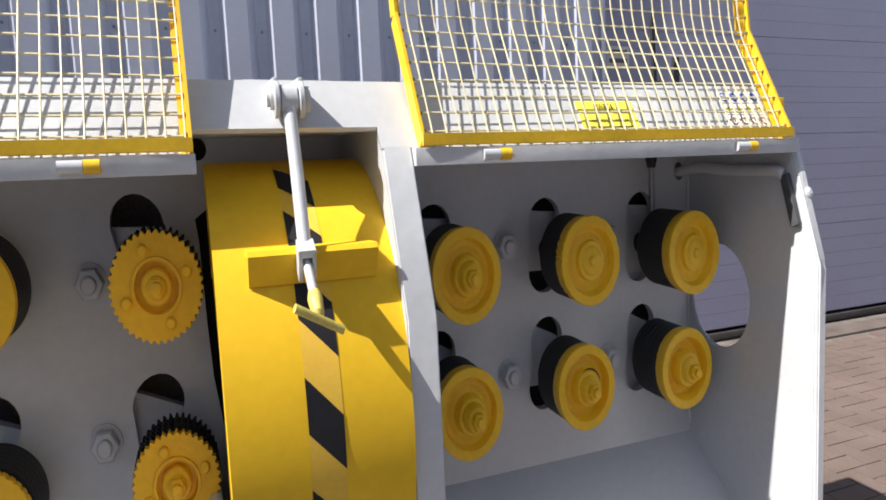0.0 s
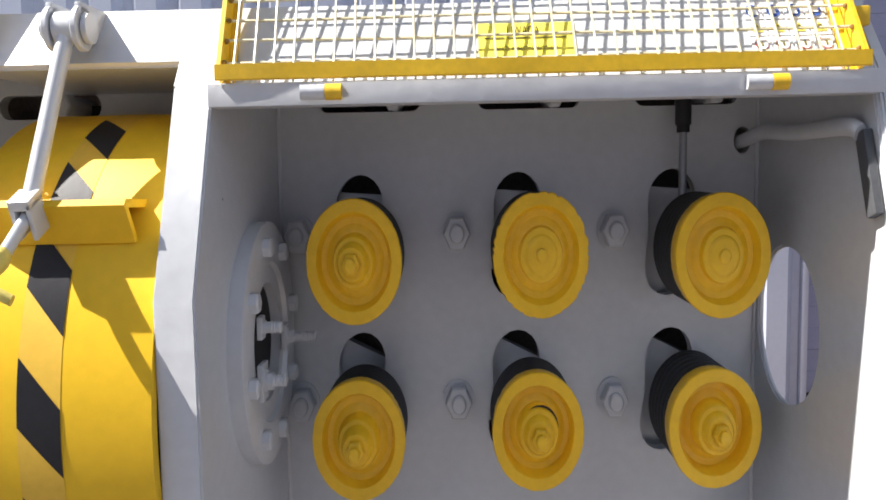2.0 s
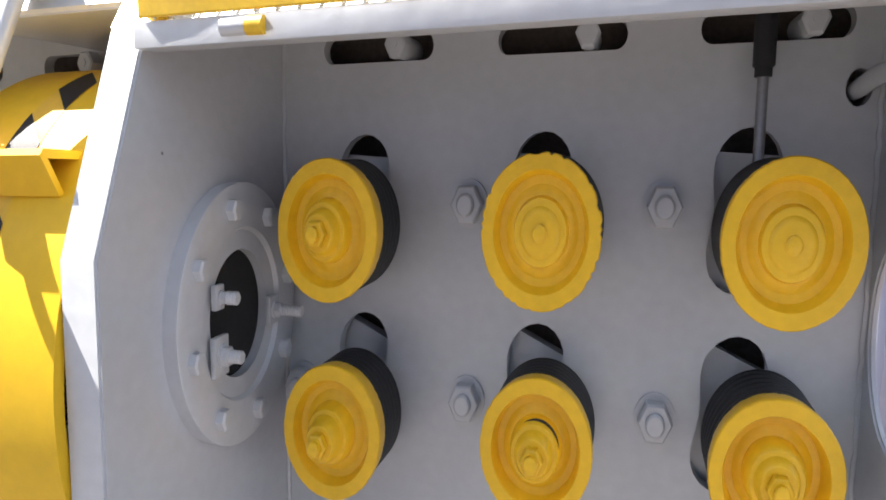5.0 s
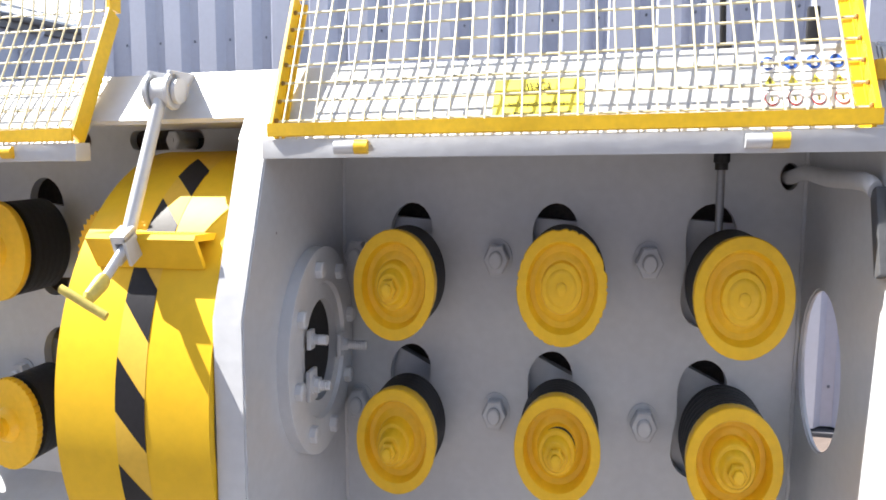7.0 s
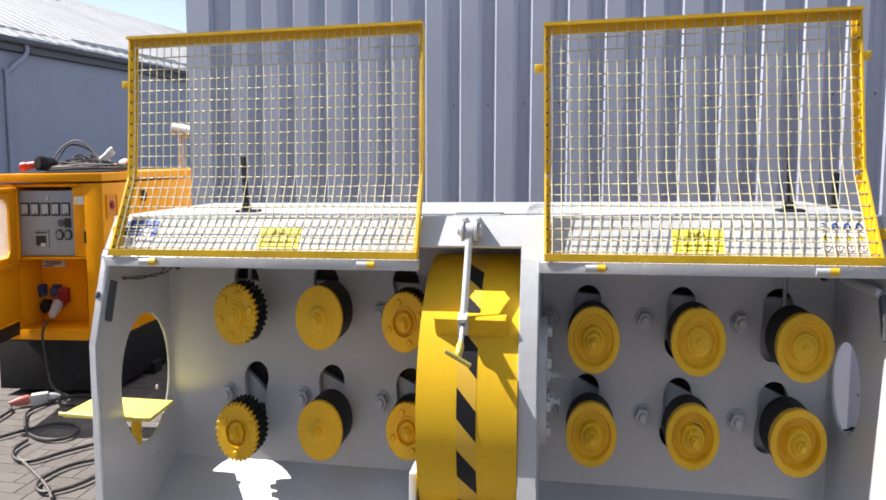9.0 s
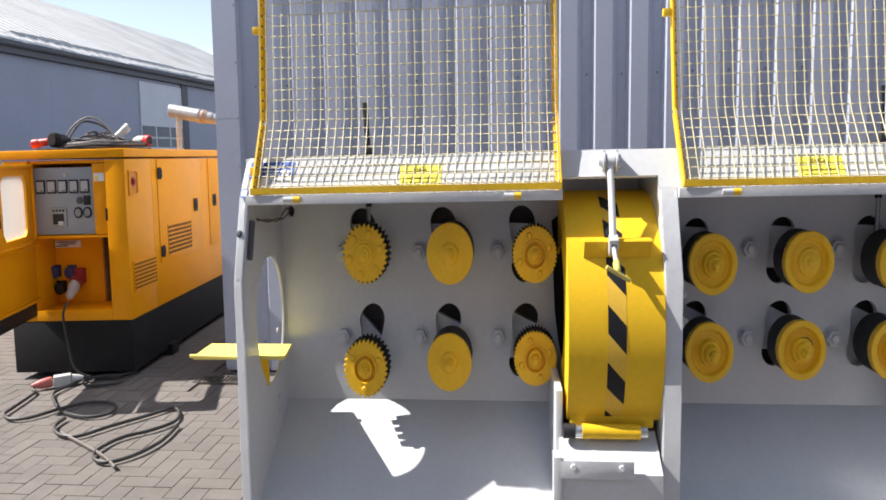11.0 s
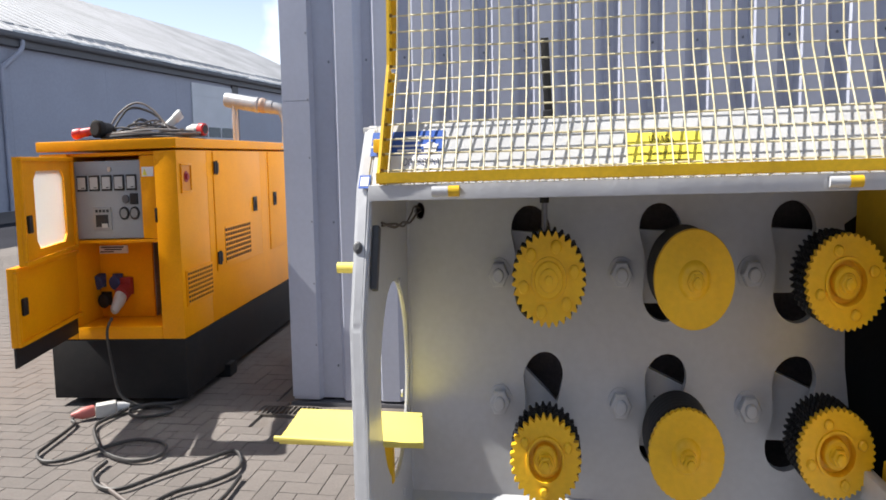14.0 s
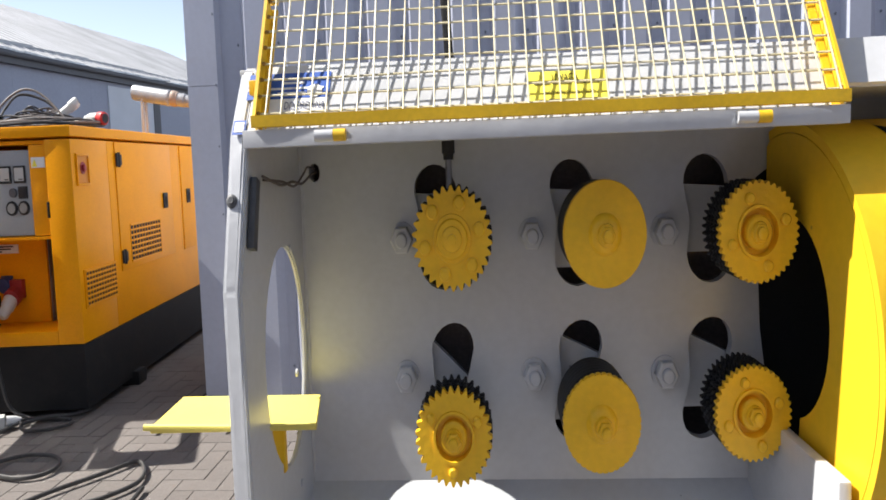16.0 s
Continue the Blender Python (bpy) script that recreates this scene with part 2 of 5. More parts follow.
def lathe(bm, origin, way, profile, seg=32, ring=None, close=True):
    """Turns a profile of (distance along way, radius) round the axis. ring(n, k, r) may change a radius."""
    o, (a, b, w) = Vector(origin), basis(way)
    rings = []
    for k, (d, r) in enumerate(profile):
        row = []
        for n in range(seg):
            q = ring(n, k, r) if ring else r
            ang = math.tau * n / seg
            row.append(bm.verts.new(o + w * d + (a * math.cos(ang) + b * math.sin(ang)) * q))
        rings.append(row)
    for p, q in zip(rings, rings[1:]):
        for n in range(seg):
            bm.faces.new((p[n], p[(n + 1) % seg], q[(n + 1) % seg], q[n]))
    if close:
        bm.faces.new(rings[0][::-1])
        bm.faces.new(rings[-1])


def rod(bm, p, q, r, seg=12, r2=None):
    p, q = Vector(p), Vector(q)
    lathe(bm, p, q - p, [(0, r), ((q - p).length, r if r2 is None else r2)], seg)


def sweep(bm, points, r, seg=8, closed=False):
    """A round tube along smooth points."""
    pts = [Vector(p) for p in points]
    rings, a = [], None
    for i, p in enumerate(pts):
        w = (pts[min(i + 1, len(pts) - 1)] - pts[max(i - 1, 0)]).normalized()
        if a is None:
            a = basis(w)[0]
        a = (a - w * a.dot(w)).normalized()
        b = w.cross(a)
        rings.append([bm.verts.new(p + (a * math.cos(math.tau * n / seg) + b * math.sin(math.tau * n / seg)) * r) for n in range(seg)])
    for p, q in zip(rings, rings[1:]):
        for n in range(seg):
            bm.faces.new((p[n], p[(n + 1) % seg], q[(n + 1) % seg], q[n]))
    bm.faces.new(rings[0][::-1])
    bm.faces.new(rings[-1])


def smooth(points, steps=10):
    """A Catmull-Rom curve through the points."""
    p = [Vector(points[0])] + [Vector(q) for q in points] + [Vector(points[-1])]
    out = []
    for i in range(1, len(p) - 2):
        for s in range(steps):
            t = s / steps
            out.append(0.5 * (2 * p[i] + (p[i + 1] - p[i - 1]) * t + (2 * p[i - 1] - 5 * p[i] + 4 * p[i + 1] - p[i + 2]) * t * t + (3 * p[i] - p[i - 1] - 3 * p[i + 1] + p[i + 2]) * t**3))
    return out + [p[-2]]


def plate(bm, outline, holes, place, depth):
    """A plate cut from an outline with holes, both in (a, b); place(a, b, c) sets a point, c from 0 to depth."""
    edges, loops = [], [outline] + list(holes)
    for loop in loops:
        vs = [bm.verts.new((a, b, 0)) for a, b in loop]
        edges += [bm.edges.new((vs[i], vs[(i + 1) % len(vs)])) for i in range(len(vs))]
    bmesh.ops.triangle_fill(bm, use_beauty=True, use_dissolve=False, edges=edges)
    front = list(bm.faces)
    out = bmesh.ops.extrude_face_region(bm, geom=front)
    for v in out["geom"]:
        if isinstance(v, bmesh.types.BMVert):
            v.co.z = depth
    for v in bm.verts:
        v.co = Vector(place(*v.co))
    bmesh.ops.recalc_face_normals(bm, faces=bm.faces)


def obround(cx, cz, w, h, seg=10, lean=0.0, waist=0.0):
    """A slot with round ends, which may lean and be narrower in the middle."""
    r, pts = w / 2, []
    for k in range(2 * seg + 2):
        top = k <= seg
        ang = math.pi * (k if top else k - 1) / seg
        x, z = r * math.cos(ang), r * math.sin(ang) + (h / 2 - r if top else -(h / 2 - r))
        pts.append((cx + x - lean * z / h, cz + z))
    if waist:
        mid = len(pts) // 2
        left, right = (cx - r + waist, cz), (cx + r - waist, cz)
        pts = pts[:mid] + [left] + pts[mid:] + [right]
    return pts


def done(bm, name, mat_, origin, angle=35):
    """The bmesh as mesh data in metres round origin (plan units)."""
    bmesh.ops.remove_doubles(bm, verts=bm.verts, dist=1e-6)
    bm.transform(PLAN4)
    bmesh.ops.translate(bm, verts=bm.verts, vec=-(PLAN @ Vector(origin)))
    bmesh.ops.recalc_face_normals(bm, faces=bm.faces)
    me = bpy.data.meshes.new(name)
    bm.to_mesh(me)
    bm.free()
    for f in me.polygons:
        f.use_smooth = True
    me.set_sharp_from_angle(angle=radians(angle))
    for one in mat_ if isinstance(mat_, (list, tuple)) else (mat_,):
        me.materials.append(one)
    return me


ORIGIN = {}


def thing(name, origin, label, category, group="", kind=""):
    e = new(name)
    e.location = PLAN @ Vector(origin)
    e.empty_display_size = 0.1
    ORIGIN[e] = Vector(origin)
    return tagged(e, label, category, group, kind)


def part(name, bm, mat_, parent, label="", origin=None, angle=35):
    """One mesh under a thing or a part."""
    base = ORIGIN[parent]
    o = base if origin is None else Vector(origin)
    ob = new(name, done(bm, name, mat_, o, angle))
    ob.parent = parent
    ob.location = PLAN @ (o - base)
    ORIGIN[ob] = o
    return tagged(ob, label) if label else ob


def repeat(ob, origin):
    """The same part once more at another place, with its own sub-parts."""
    c = copy_thing(ob, Matrix.Translation(PLAN @ (Vector(origin) - ORIGIN[ob.parent])))
    ORIGIN[c] = Vector(origin)
    return c


def single(name, bm, mat_, origin, label, category, group="", kind="", angle=35):
    ob = new(name, done(bm, name, mat_, origin, angle))
    ob.location = PLAN @ Vector(origin)
    ORIGIN[ob] = Vector(origin)
    return tagged(ob, label, category, group, kind)


def B():
    return bmesh.new()

# ---- the yard: ground, hall and sheet-clad building ----
PW = 0.135  # a paver is 2 x 1 of these


def paver_mesh(name, along_x):
    bm = B()
    w, h, g = (2 * PW, PW, 0.0009) if along_x else (PW, 2 * PW, 0.0009)
    low = [(g, g, -0.03), (w - g, g, -0.03), (w - g, h - g, -0.03), (g, h - g, -0.03)]
    mid = [(x, y, -0.006) for x, y, z in low]
    c = 0.0028
    top = [(g + c, g + c, 0), (w - g - c, g + c, 0), (w - g - c, h - g - c, 0), (g + c, h - g - c, 0)]
    rings = [[bm.verts.new(p) for p in ring] for ring in (low, mid, top)]
    for p, q in zip(rings, rings[1:]):
        for n in range(4):
            bm.faces.new((p[n], p[(n + 1) % 4], q[(n + 1) % 4], q[n]))
    bm.faces.new(rings[-1])
    return done(bm, name, PAVER, (0, 0, 0), 20)


def paver_cells(x0, x1, y0, y1):
    for i in range(math.floor(x0 / PW), math.ceil(x1 / PW)):
        for j in range(math.floor(y0 / PW), math.ceil(y1 / PW)):
            m = (i + j) % 4
            if m in (0, 2):
                yield i * PW, j * PW, m == 0


bm = B()
box(bm, -260, 260, -260, 300, -0.4, -0.014)
ground = single("ground", bm, JOINT, (0, 0, 0), "yard ground of sand under grey concrete pavers", "ground", kind="structure")

# hall across the yard
HALL_Y0, HALL_Y1, EAVE = -6.0, 78.0, 7.0


def hall_at(y, out=0.0):
    return -30 + 0.082 * (y - 22.5) + out


def hall_slab(bm, y0, y1, z0, z1, out0, out1):
    """A block on the hall's face: out is how far it stands in front of it."""
    vs = [bm.verts.new((hall_at(y, o), y, z)) for y in (y0, y1) for o in (out0, out1) for z in (z0, z1)]
    for f in ((0, 1, 3, 2), (4, 6, 7, 5), (0, 4, 5, 1), (2, 3, 7, 6), (0, 2, 6, 4), (1, 5, 7, 3)):
        bm.faces.new([vs[i] for i in f])


hall = thing("warehouse", (-30, 22.5, 0), "grey warehouse with ribbed metal roof and white doors", "building", kind="structure")
bm = B()
hall_slab(bm, HALL_Y0, HALL_Y1, 0, EAVE, -16, 0)
part("wall", bm, HALL, hall, "blue-grey wall")
y = HALL_Y0
while y < HALL_Y1:
    bm = B()
    hall_slab(bm, y + 0.004, y + 6.746, 0.02, EAVE - 0.50, 0, 0.012)
    part("wall_panel", bm, HALL, hall)
    y += 6.75
RIDGE, RISE = -17.0, 6.3
bm = B()
rows = [[bm.verts.new((hall_at(y, o), y, z)) for o, z in ((0.55, EAVE - 0.02), (RIDGE, EAVE + RISE), (2 * RIDGE, EAVE))] for y in (HALL_Y0 - 0.6, HALL_Y1 + 0.6)]
for a in range(2):
    bm.faces.new((rows[0][a], rows[1][a], rows[1][a + 1], rows[0][a + 1]))
roof = part("roof", bm, ROOF, hall, "light grey ribbed metal roof", angle=10)
# rib shading put into the colour: ribs get a darker grey than the roof
bm = B()
y = HALL_Y0 - 0.4
while y < HALL_Y1 + 0.5:
    vs = [bm.verts.new((hall_at(y + w, o), y + w, z + up)) for o, z in ((0.55, EAVE - 0.02), (RIDGE, EAVE + RISE)) for w, up in ((0, 0), (0.03, 0.07), (0.07, 0.07), (0.10, 0))]
    for k in range(3):
        bm.faces.new((vs[k], vs[k + 1], vs[k + 5], vs[k + 4]))
    y += 0.92
tagged(part("shaded_ribs", bm, MID_GREY, roof, "roof ribs in a darker grey for their shading", angle=10), kind="stuff")
bm = B()
hall_slab(bm, HALL_Y0 - 0.6, HALL_Y1 + 0.6, EAVE - 0.50, EAVE - 0.06, 0.0, 0.45)
part("fascia", bm, HALL_DARK, hall, "dark eaves board")
bm = B()
sweep(bm, [(hall_at(HALL_Y0, 0.62), HALL_Y0, EAVE - 0.1), (hall_at(HALL_Y1, 0.62), HALL_Y1, EAVE - 0.1)], 0.13, 10)
part("gutter", bm, HALL_DARK, hall, "dark half-round gutter")
random.seed(5)
for out, z, thick, lo, hi in ((0.50, 0.02, 0.10, 1.2, 3.0), (-1.30, 0.56, 0.17, 3.5, 8.0)):
    y = HALL_Y0
    while y < HALL_Y1:
        run = random.uniform(lo, hi)
        bm = B()
        up, turn = random.uniform(-0.02, 0.07), random.uniform(-0.10, 0.10)
        vs = [bm.verts.new((hall_at(yy, o), yy, EAVE + z + up + (turn if yy > y else 0) + h)) for yy in (y, y + run) for o in (out - 0.42, out) for h in (0, thick)]
        for f in ((0, 1, 3, 2), (4, 6, 7, 5), (0, 4, 5, 1), (2, 3, 7, 6), (0, 2, 6, 4), (1, 5, 7, 3)):
            bm.faces.new([vs[n] for n in f])
        part("snow_guard", bm, EAVES if out > 0 else MID_GREY, hall, "bent metal strip along the eaves")
        y += run
bm = B()
hall_slab(bm, HALL_Y0, 46.0, EAVE + RISE - 0.1, EAVE + RISE + 0.75, RIDGE - 0.9, RIDGE + 0.9)
part("ridge_vent", bm, EAVES, hall, "raised grey ridge vent")
bm = B()
x = hall_at(27.2)
sweep(bm, smooth([(x + 0.62, 28.1, EAVE - 0.15), (x + 0.6, 28.05, EAVE - 0.6), (x + 0.2, 27.25, EAVE - 1.35), (x + 0.15, 27.2, EAVE - 1.7), (x + 0.15, 27.2, 0.05)], 6), 0.11, 10)
part("downpipe", bm, HALL, hall)


def hall_door(y0, y1, top, wins):
    bm = B()
    hall_slab(bm, y0, y1, 0, top, 0.03, 0.10)
    d = part("door", bm, SHADED_WHITE, hall, "white sectional industrial door with window row")
    bm = B()
    n = 9
    for k in range(1, n):
        z = top * k / n
        hall_slab(bm, y0, y1, z - 0.015, z + 0.015, 0.10, 0.115)
    part("rib", bm, SHADED_WHITE, d)
    bm = B()
    hall_slab(bm, y1, y1 + 0.85, 0, top + 0.3, 0.0, 0.16)
    part("post", bm, HALL_DARK, hall, "dark door jamb")
    for z0, z1 in wins:
        cols = max(int((y1 - y0) / 1.35), 2)
        for c in range(cols):
            a, b = y0 + (y1 - y0) * (c + 0.06) / cols, y0 + (y1 - y0) * (c + 0.94) / cols
            bm = B()
            hall_slab(bm, a, b, z0, z1, 0.1, 0.125)
            part("pane", bm, GLASS, d)


hall_door(18.3, 24.05, 6.25, ((2.0, 2.72), (2.85, 3.6)))
hall_door(43.0, 48.4, 6.3, ((2.6, 3.1), (3.2, 3.8)))

# added plain hall, out of view: closes the yard behind the camera, hides low sky
bm = B()
box(bm, -60, 70, -24, -13, 0, 7.5)
single("unseen_wall", bm, HALL, (0, -13, 0), "added plain grey hall wall, out of view", "wall", kind="structure")

# building with trapezoidal sheet and a sectional door
FACE = 3.08
RIB0 = -3.290  # first rib of the sheet
SCREW = material("screw_grey", (0.20, 0.22, 0.27), 0.5, var=0.1)


def strip(bm, outline, z0, z1, close=False):
    rows = [(bm.verts.new((x, y, z0)), bm.verts.new((x, y, z1))) for x, y in outline]
    for p, q in zip(rows, rows[1:]):
        bm.faces.new((p[0], q[0], q[1], p[1]))


wall = thing("wall_sheet", (0, FACE, 0), "blue-grey trapezoidal sheet wall of a hall", "wall", kind="structure")
outline = [(-3.727, FACE + 9), (-3.727, FACE), (-3.50, FACE), (-3.47, FACE + 0.05)]
x = RIB0
while x < 2.7:
    outline += [(x - 0.004, FACE + 0.056), (x + 0.038, FACE), (x + 0.190, FACE), (x + 0.250, FACE + 0.056)]
    x += 0.3287
outline += [(2.93, FACE + 0.05), (2.93, FACE + 0.3)]
bm = B()
strip(bm, outline, 0.03, 5.2)
part("cladding", bm, SHEET, wall, "blue-grey coated trapezoidal sheet", angle=15)
bm = B()
box(bm, -3.70, 9.5, FACE + 0.32, FACE + 8.9, 0, 5.0)
part("core", bm, HALL_DARK, wall)
bm = B()
box(bm, -3.735, -3.49, FACE - 0.012, FACE - 0.004, 0.05, 1.98)
box(bm, -3.735, -3.49, FACE - 0.010, FACE - 0.003, 1.984, 5.2)
part("corner_flashing", bm, SHEET, wall)
bm = B()
x = RIB0 - 0.040
while x < 2.9:
    for z in (0.25, 1.2, 2.22, 3.3):
        lathe(bm, (x, FACE + 0.05, z), (0, -1, 0), [(0, 0.009), (0.004, 0.009), (0.008, 0.006)], 8)
    x += 0.3287
for z in (0.4, 0.806, 1.21, 1.62, 1.986, 2.4, 2.82):
    lathe(bm, (-3.505, FACE - 0.006, z), (0, -1, 0), [(0, 0.009), (0.004, 0.009), (0.008, 0.006)], 8)
tagged(part("screws", bm, SCREW, wall), kind="stuff")
# added dark strip for the dark line where the sheet meets the ground
bm = B()
box(bm, -3.75, 2.93, FACE - 0.004, FACE + 0.32, -0.02, 0.012, 0.002)
part("foot_strip", bm, HALL_DARK, wall, "added dark strip along the wall foot")
door = thing("door_1", (5.5, FACE, 0), "closed lilac-grey sectional door of horizontal panels", "door", kind="structure")
z = 0.09
while z < 4.6:
    for dz in (0.0, 0.125, 0.25, 0.375, 0.5, 0.625):
        bm = B()
        box(bm, 2.99, 9.4, FACE + 0.10, FACE + 0.16, z + dz + (0.003 if dz == 0 else 0.001), z + dz + 0.1242)
        if dz == 0.0:
            box(bm, 2.99, 9.4, FACE + 0.12, FACE + 0.15, z - 0.006, z + 0.004)
        part("door_panel", bm, LILAC, door)
    z += 0.75
bm = B()
box(bm, 2.95, 9.5, FACE + 0.09, FACE + 0.17, 0.0, 0.06, 0.01)
part("rubber_seal", bm, material("brown_rubber", (0.05, 0.043, 0.042), 0.8, var=0.3), door, "dark brown rubber bottom seal")
bm = B()
box(bm, 2.935, 2.985, FACE + 0.02, FACE + 0.2, 0, 5.2, 0.006)
part("door_jamb", bm, SHEET, door)
HPX, HPZ = 2.935, 2.085
bm = B()
box(bm, HPX + 0.10, HPX + 0.35, FACE + 0.082, FACE + 0.0995, HPZ, HPZ + 0.14, 0.006)
hp = part("handle_plate", bm, LIGHT, door, "pale grey handle plate")
for dz in (0.025, 0.085):
    bm = B()
    box(bm, HPX + 0.125, HPX + 0.325, FACE + 0.078, FACE + 0.0818, HPZ + dz, HPZ + dz + 0.03, 0.001)
    part("slot", bm, HALL_DARK, hp)
# kerb concrete carries the shade it lies in as a dark brown
bm = B()
box(bm, 1.1, 9.5, FACE - 0.32, FACE - 0.06, -0.03, 0.006, 0.004)
kerb = single("kerb", bm, material("concrete_kerb", (0.115, 0.09, 0.08), 0.85, var=0.25, bump=0.4), (3, FACE - 0.2, 0), "concrete edging strip along the hall, darkened for shade", "kerb", kind="structure")
GRATE = material("dirty_steel", (0.10, 0.088, 0.078), 0.7, 0.2, var=0.3, scale=20)
grate = thing("drain_grate", (-3.72, 2.85, 0), "dark steel drain grate set in the paving", "drain")
for yy in (2.80, 2.985):
    bm = B()
    box(bm, -3.98, -3.45, yy, yy + 0.015, -0.02, 0.006)
    part("rim", bm, GRATE, grate)
for k in range(14):
    bm = B()
    xx = -3.975 + k * 0.04
    box(bm, xx, xx + 0.012, 2.815, 2.985, -0.02, 0.007)
    part("slat", bm, GRATE, grate)

def angle_bar(bm, x0, x1, section):
    """A straight bar along x with the given section in (y, z)."""
    a = [bm.verts.new((x0, *p)) for p in section]
    b = [bm.verts.new((x1, *p)) for p in section]
    n = len(section)
    for i in range(n):
        bm.faces.new((a[i], a[(i + 1) % n], b[(i + 1) % n], b[i]))
    bm.faces.new(a[::-1])
    bm.faces.new(b)


# ---- the machine ----
M = thing("wood_processing_machine", (-0.45, 0, 0), "grey and yellow woodworking machine with open mesh guards", "machine")
PLATE_Y = 0.03
XL, XR = -1.98, 1.115
slots = []
SLOTS = []  # x, z, height, lean and lower row of each slot
for x in (-1.552, -1.137, -0.738):
    SLOTS.append((x, 1.324, 0.294, 0.02, False))
for x in (-1.527, -1.130, -0.738):
    SLOTS.append((x, 0.954, 0.288, -0.03, True))
for x in (0.096, 0.500, 0.894):
    SLOTS.append((x, 1.2915, 0.245, -0.014, False))
for x in (0.091, 0.492, 0.887):
    SLOTS.append((x, 0.984, 0.245, -0.024, True))
for x, z, h, lean, down in SLOTS:
    slots.append(obround(x, z, 0.132 if x < 0 else 0.122, h, lean=lean, waist=0.015 if x < 0 else 0.008))
for x in (-1.49, -1.09, -0.685, 0.131, 0.535, 0.932):
    slots.append([(x + pz, 1.556 + px) for px, pz in obround(0, 0, 0.046, 0.262)])
drum_hole = [(-0.40, 0.62), (-0.165, 0.62), (-0.165, 1.50)] + [(-0.165 - 0.45 * math.sin(a) , 1.50 - 0.12 * (1 - math.cos(a))) for a in (0.5, 1.0, 1.3)] + [(-0.592, 1.36), (-0.588, 1.19), (-0.582, 1.07), (-0.563, 0.95), (-0.53, 0.82), (-0.461, 0.718)]
cable_hole = [(1.075 + 0.022 * math.cos(a), 1.465 + 0.026 * math.sin(a)) for a in (math.tau * k / 16 for k in range(16))]
cable_hole_2 = [(-1.935 + 0.018 * math.cos(a), 1.462 + 0.022 * math.sin(a)) for a in (math.tau * k / 16 for k in range(16))]
bm = B()
plate(bm, [(XL, 0.55), (XR, 0.55), (XR, 1.66), (XL, 1.66)], slots + [drum_hole, cable_hole, cable_hole_2], lambda a, b, c: (a, PLATE_Y + c, b), 0.03)
part("back_plate", bm, GREY, M, "grey painted steel plate with curved slots", angle=30)
# added backing close behind the slots, its brown raised to look faintly lit
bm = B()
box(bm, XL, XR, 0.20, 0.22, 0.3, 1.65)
part("slot_backing", bm, INSIDE_BROWN, M, "added brown backing sheet behind the slots")
bm = B()
box(bm, -1.98, 1.13, 0.533, 0.545, 0.03, 1.655, 0.004)
part("rear_panel", bm, GREY, M)

# side walls and the divider: front slopes in towards the top
PROFILE = [(-0.51, 0.02), (-0.51, 1.262), (-0.405, 1.545), (-0.305, 1.668), (-0.29, 1.654), (0.53, 1.654), (0.53, 0.02)]


def ring_hole(cy, cz, ry, rz, seg=32):
    return [(cy + ry * math.cos(math.tau * k / seg), cz + rz * math.sin(math.tau * k / seg)) for k in range(seg)]


def side(name, x, t, hole, label, profile=PROFILE):
    bm = B()
    plate(bm, profile, [hole] if hole else [], lambda a, b, c: (x + c, a, b), t)
    bmesh.ops.bevel(bm, geom=[e for e in bm.edges if e.calc_face_angle(0) > 0.5], offset=0.004, segments=2, affect="EDGES")
    return part(name, bm, GREY, M, label)


lw = side("side_wall", -1.993, 0.013, ring_hole(-0.178, 1.075, 0.180, 0.235), "grey end wall with an oval opening")
rw = side("side_wall", 1.115, 0.013, ring_hole(-0.12, 1.135, 0.132, 0.139), "grey end wall with a round opening")
FRONT = [(-0.508, 0.02), (-0.508, 1.2645), (-0.407, 1.5465), (-0.306, 1.671), (-0.275, 1.671), (-0.383, 1.535), (-0.482, 1.257), (-0.482, 0.02)]
for base, x, t in ((lw, -2.024, 0.046), (rw, 1.113, 0.043)):
    bm = B()
    plate(bm, FRONT, [], lambda a, b, c: (x + c, a, b), t)
    bmesh.ops.bevel(bm, geom=[e for e in bm.edges if e.calc_face_angle(0) > 0.25], offset=0.012, segments=4, affect="EDGES")
    part("edge_flange", bm, GREY, base, "rounded folded front edge")
side("divider", -0.178, 0.073, ring_hole(-0.18, 1.14, 0.085, 0.10), "thick grey dividing wall", [(-0.532, 0.02), (-0.532, 1.262), (-0.409, 1.545), (-0.305, 1.668), (0.45, 1.668), (0.45, 0.02)])

# top sheet, sloping front sheet and the lip under the guards
bm = B()
box(bm, -2.03, 1.16, -0.30, 0.55, 1.655, 1.668, 0.003)
part("top_sheet", bm, GREY, M)


def slope(bm, x0, x1, z0, z1, thick=0.012, off=0.0):
    """A strip of the sloping front sheet between two heights."""
    def yz(z, o):
        k = (z - 1.545) / (1.668 - 1.545)
        return (-0.405 + 0.10 * k - o * 0.776, z + o * 0.631)
    vs = []
    for x in (x0, x1):
        for z in (z0, z1):
            for o in (off, off - thick):
                yy, zz = yz(z, o)
                vs.append(bm.verts.new((x, yy, zz)))
    for f in ((0, 1, 3, 2), (4, 6, 7, 5), (0, 4, 5, 1), (2, 3, 7, 6), (0, 2, 6, 4), (1, 5, 7, 3)):
        bm.faces.new([vs[i] for i in f])


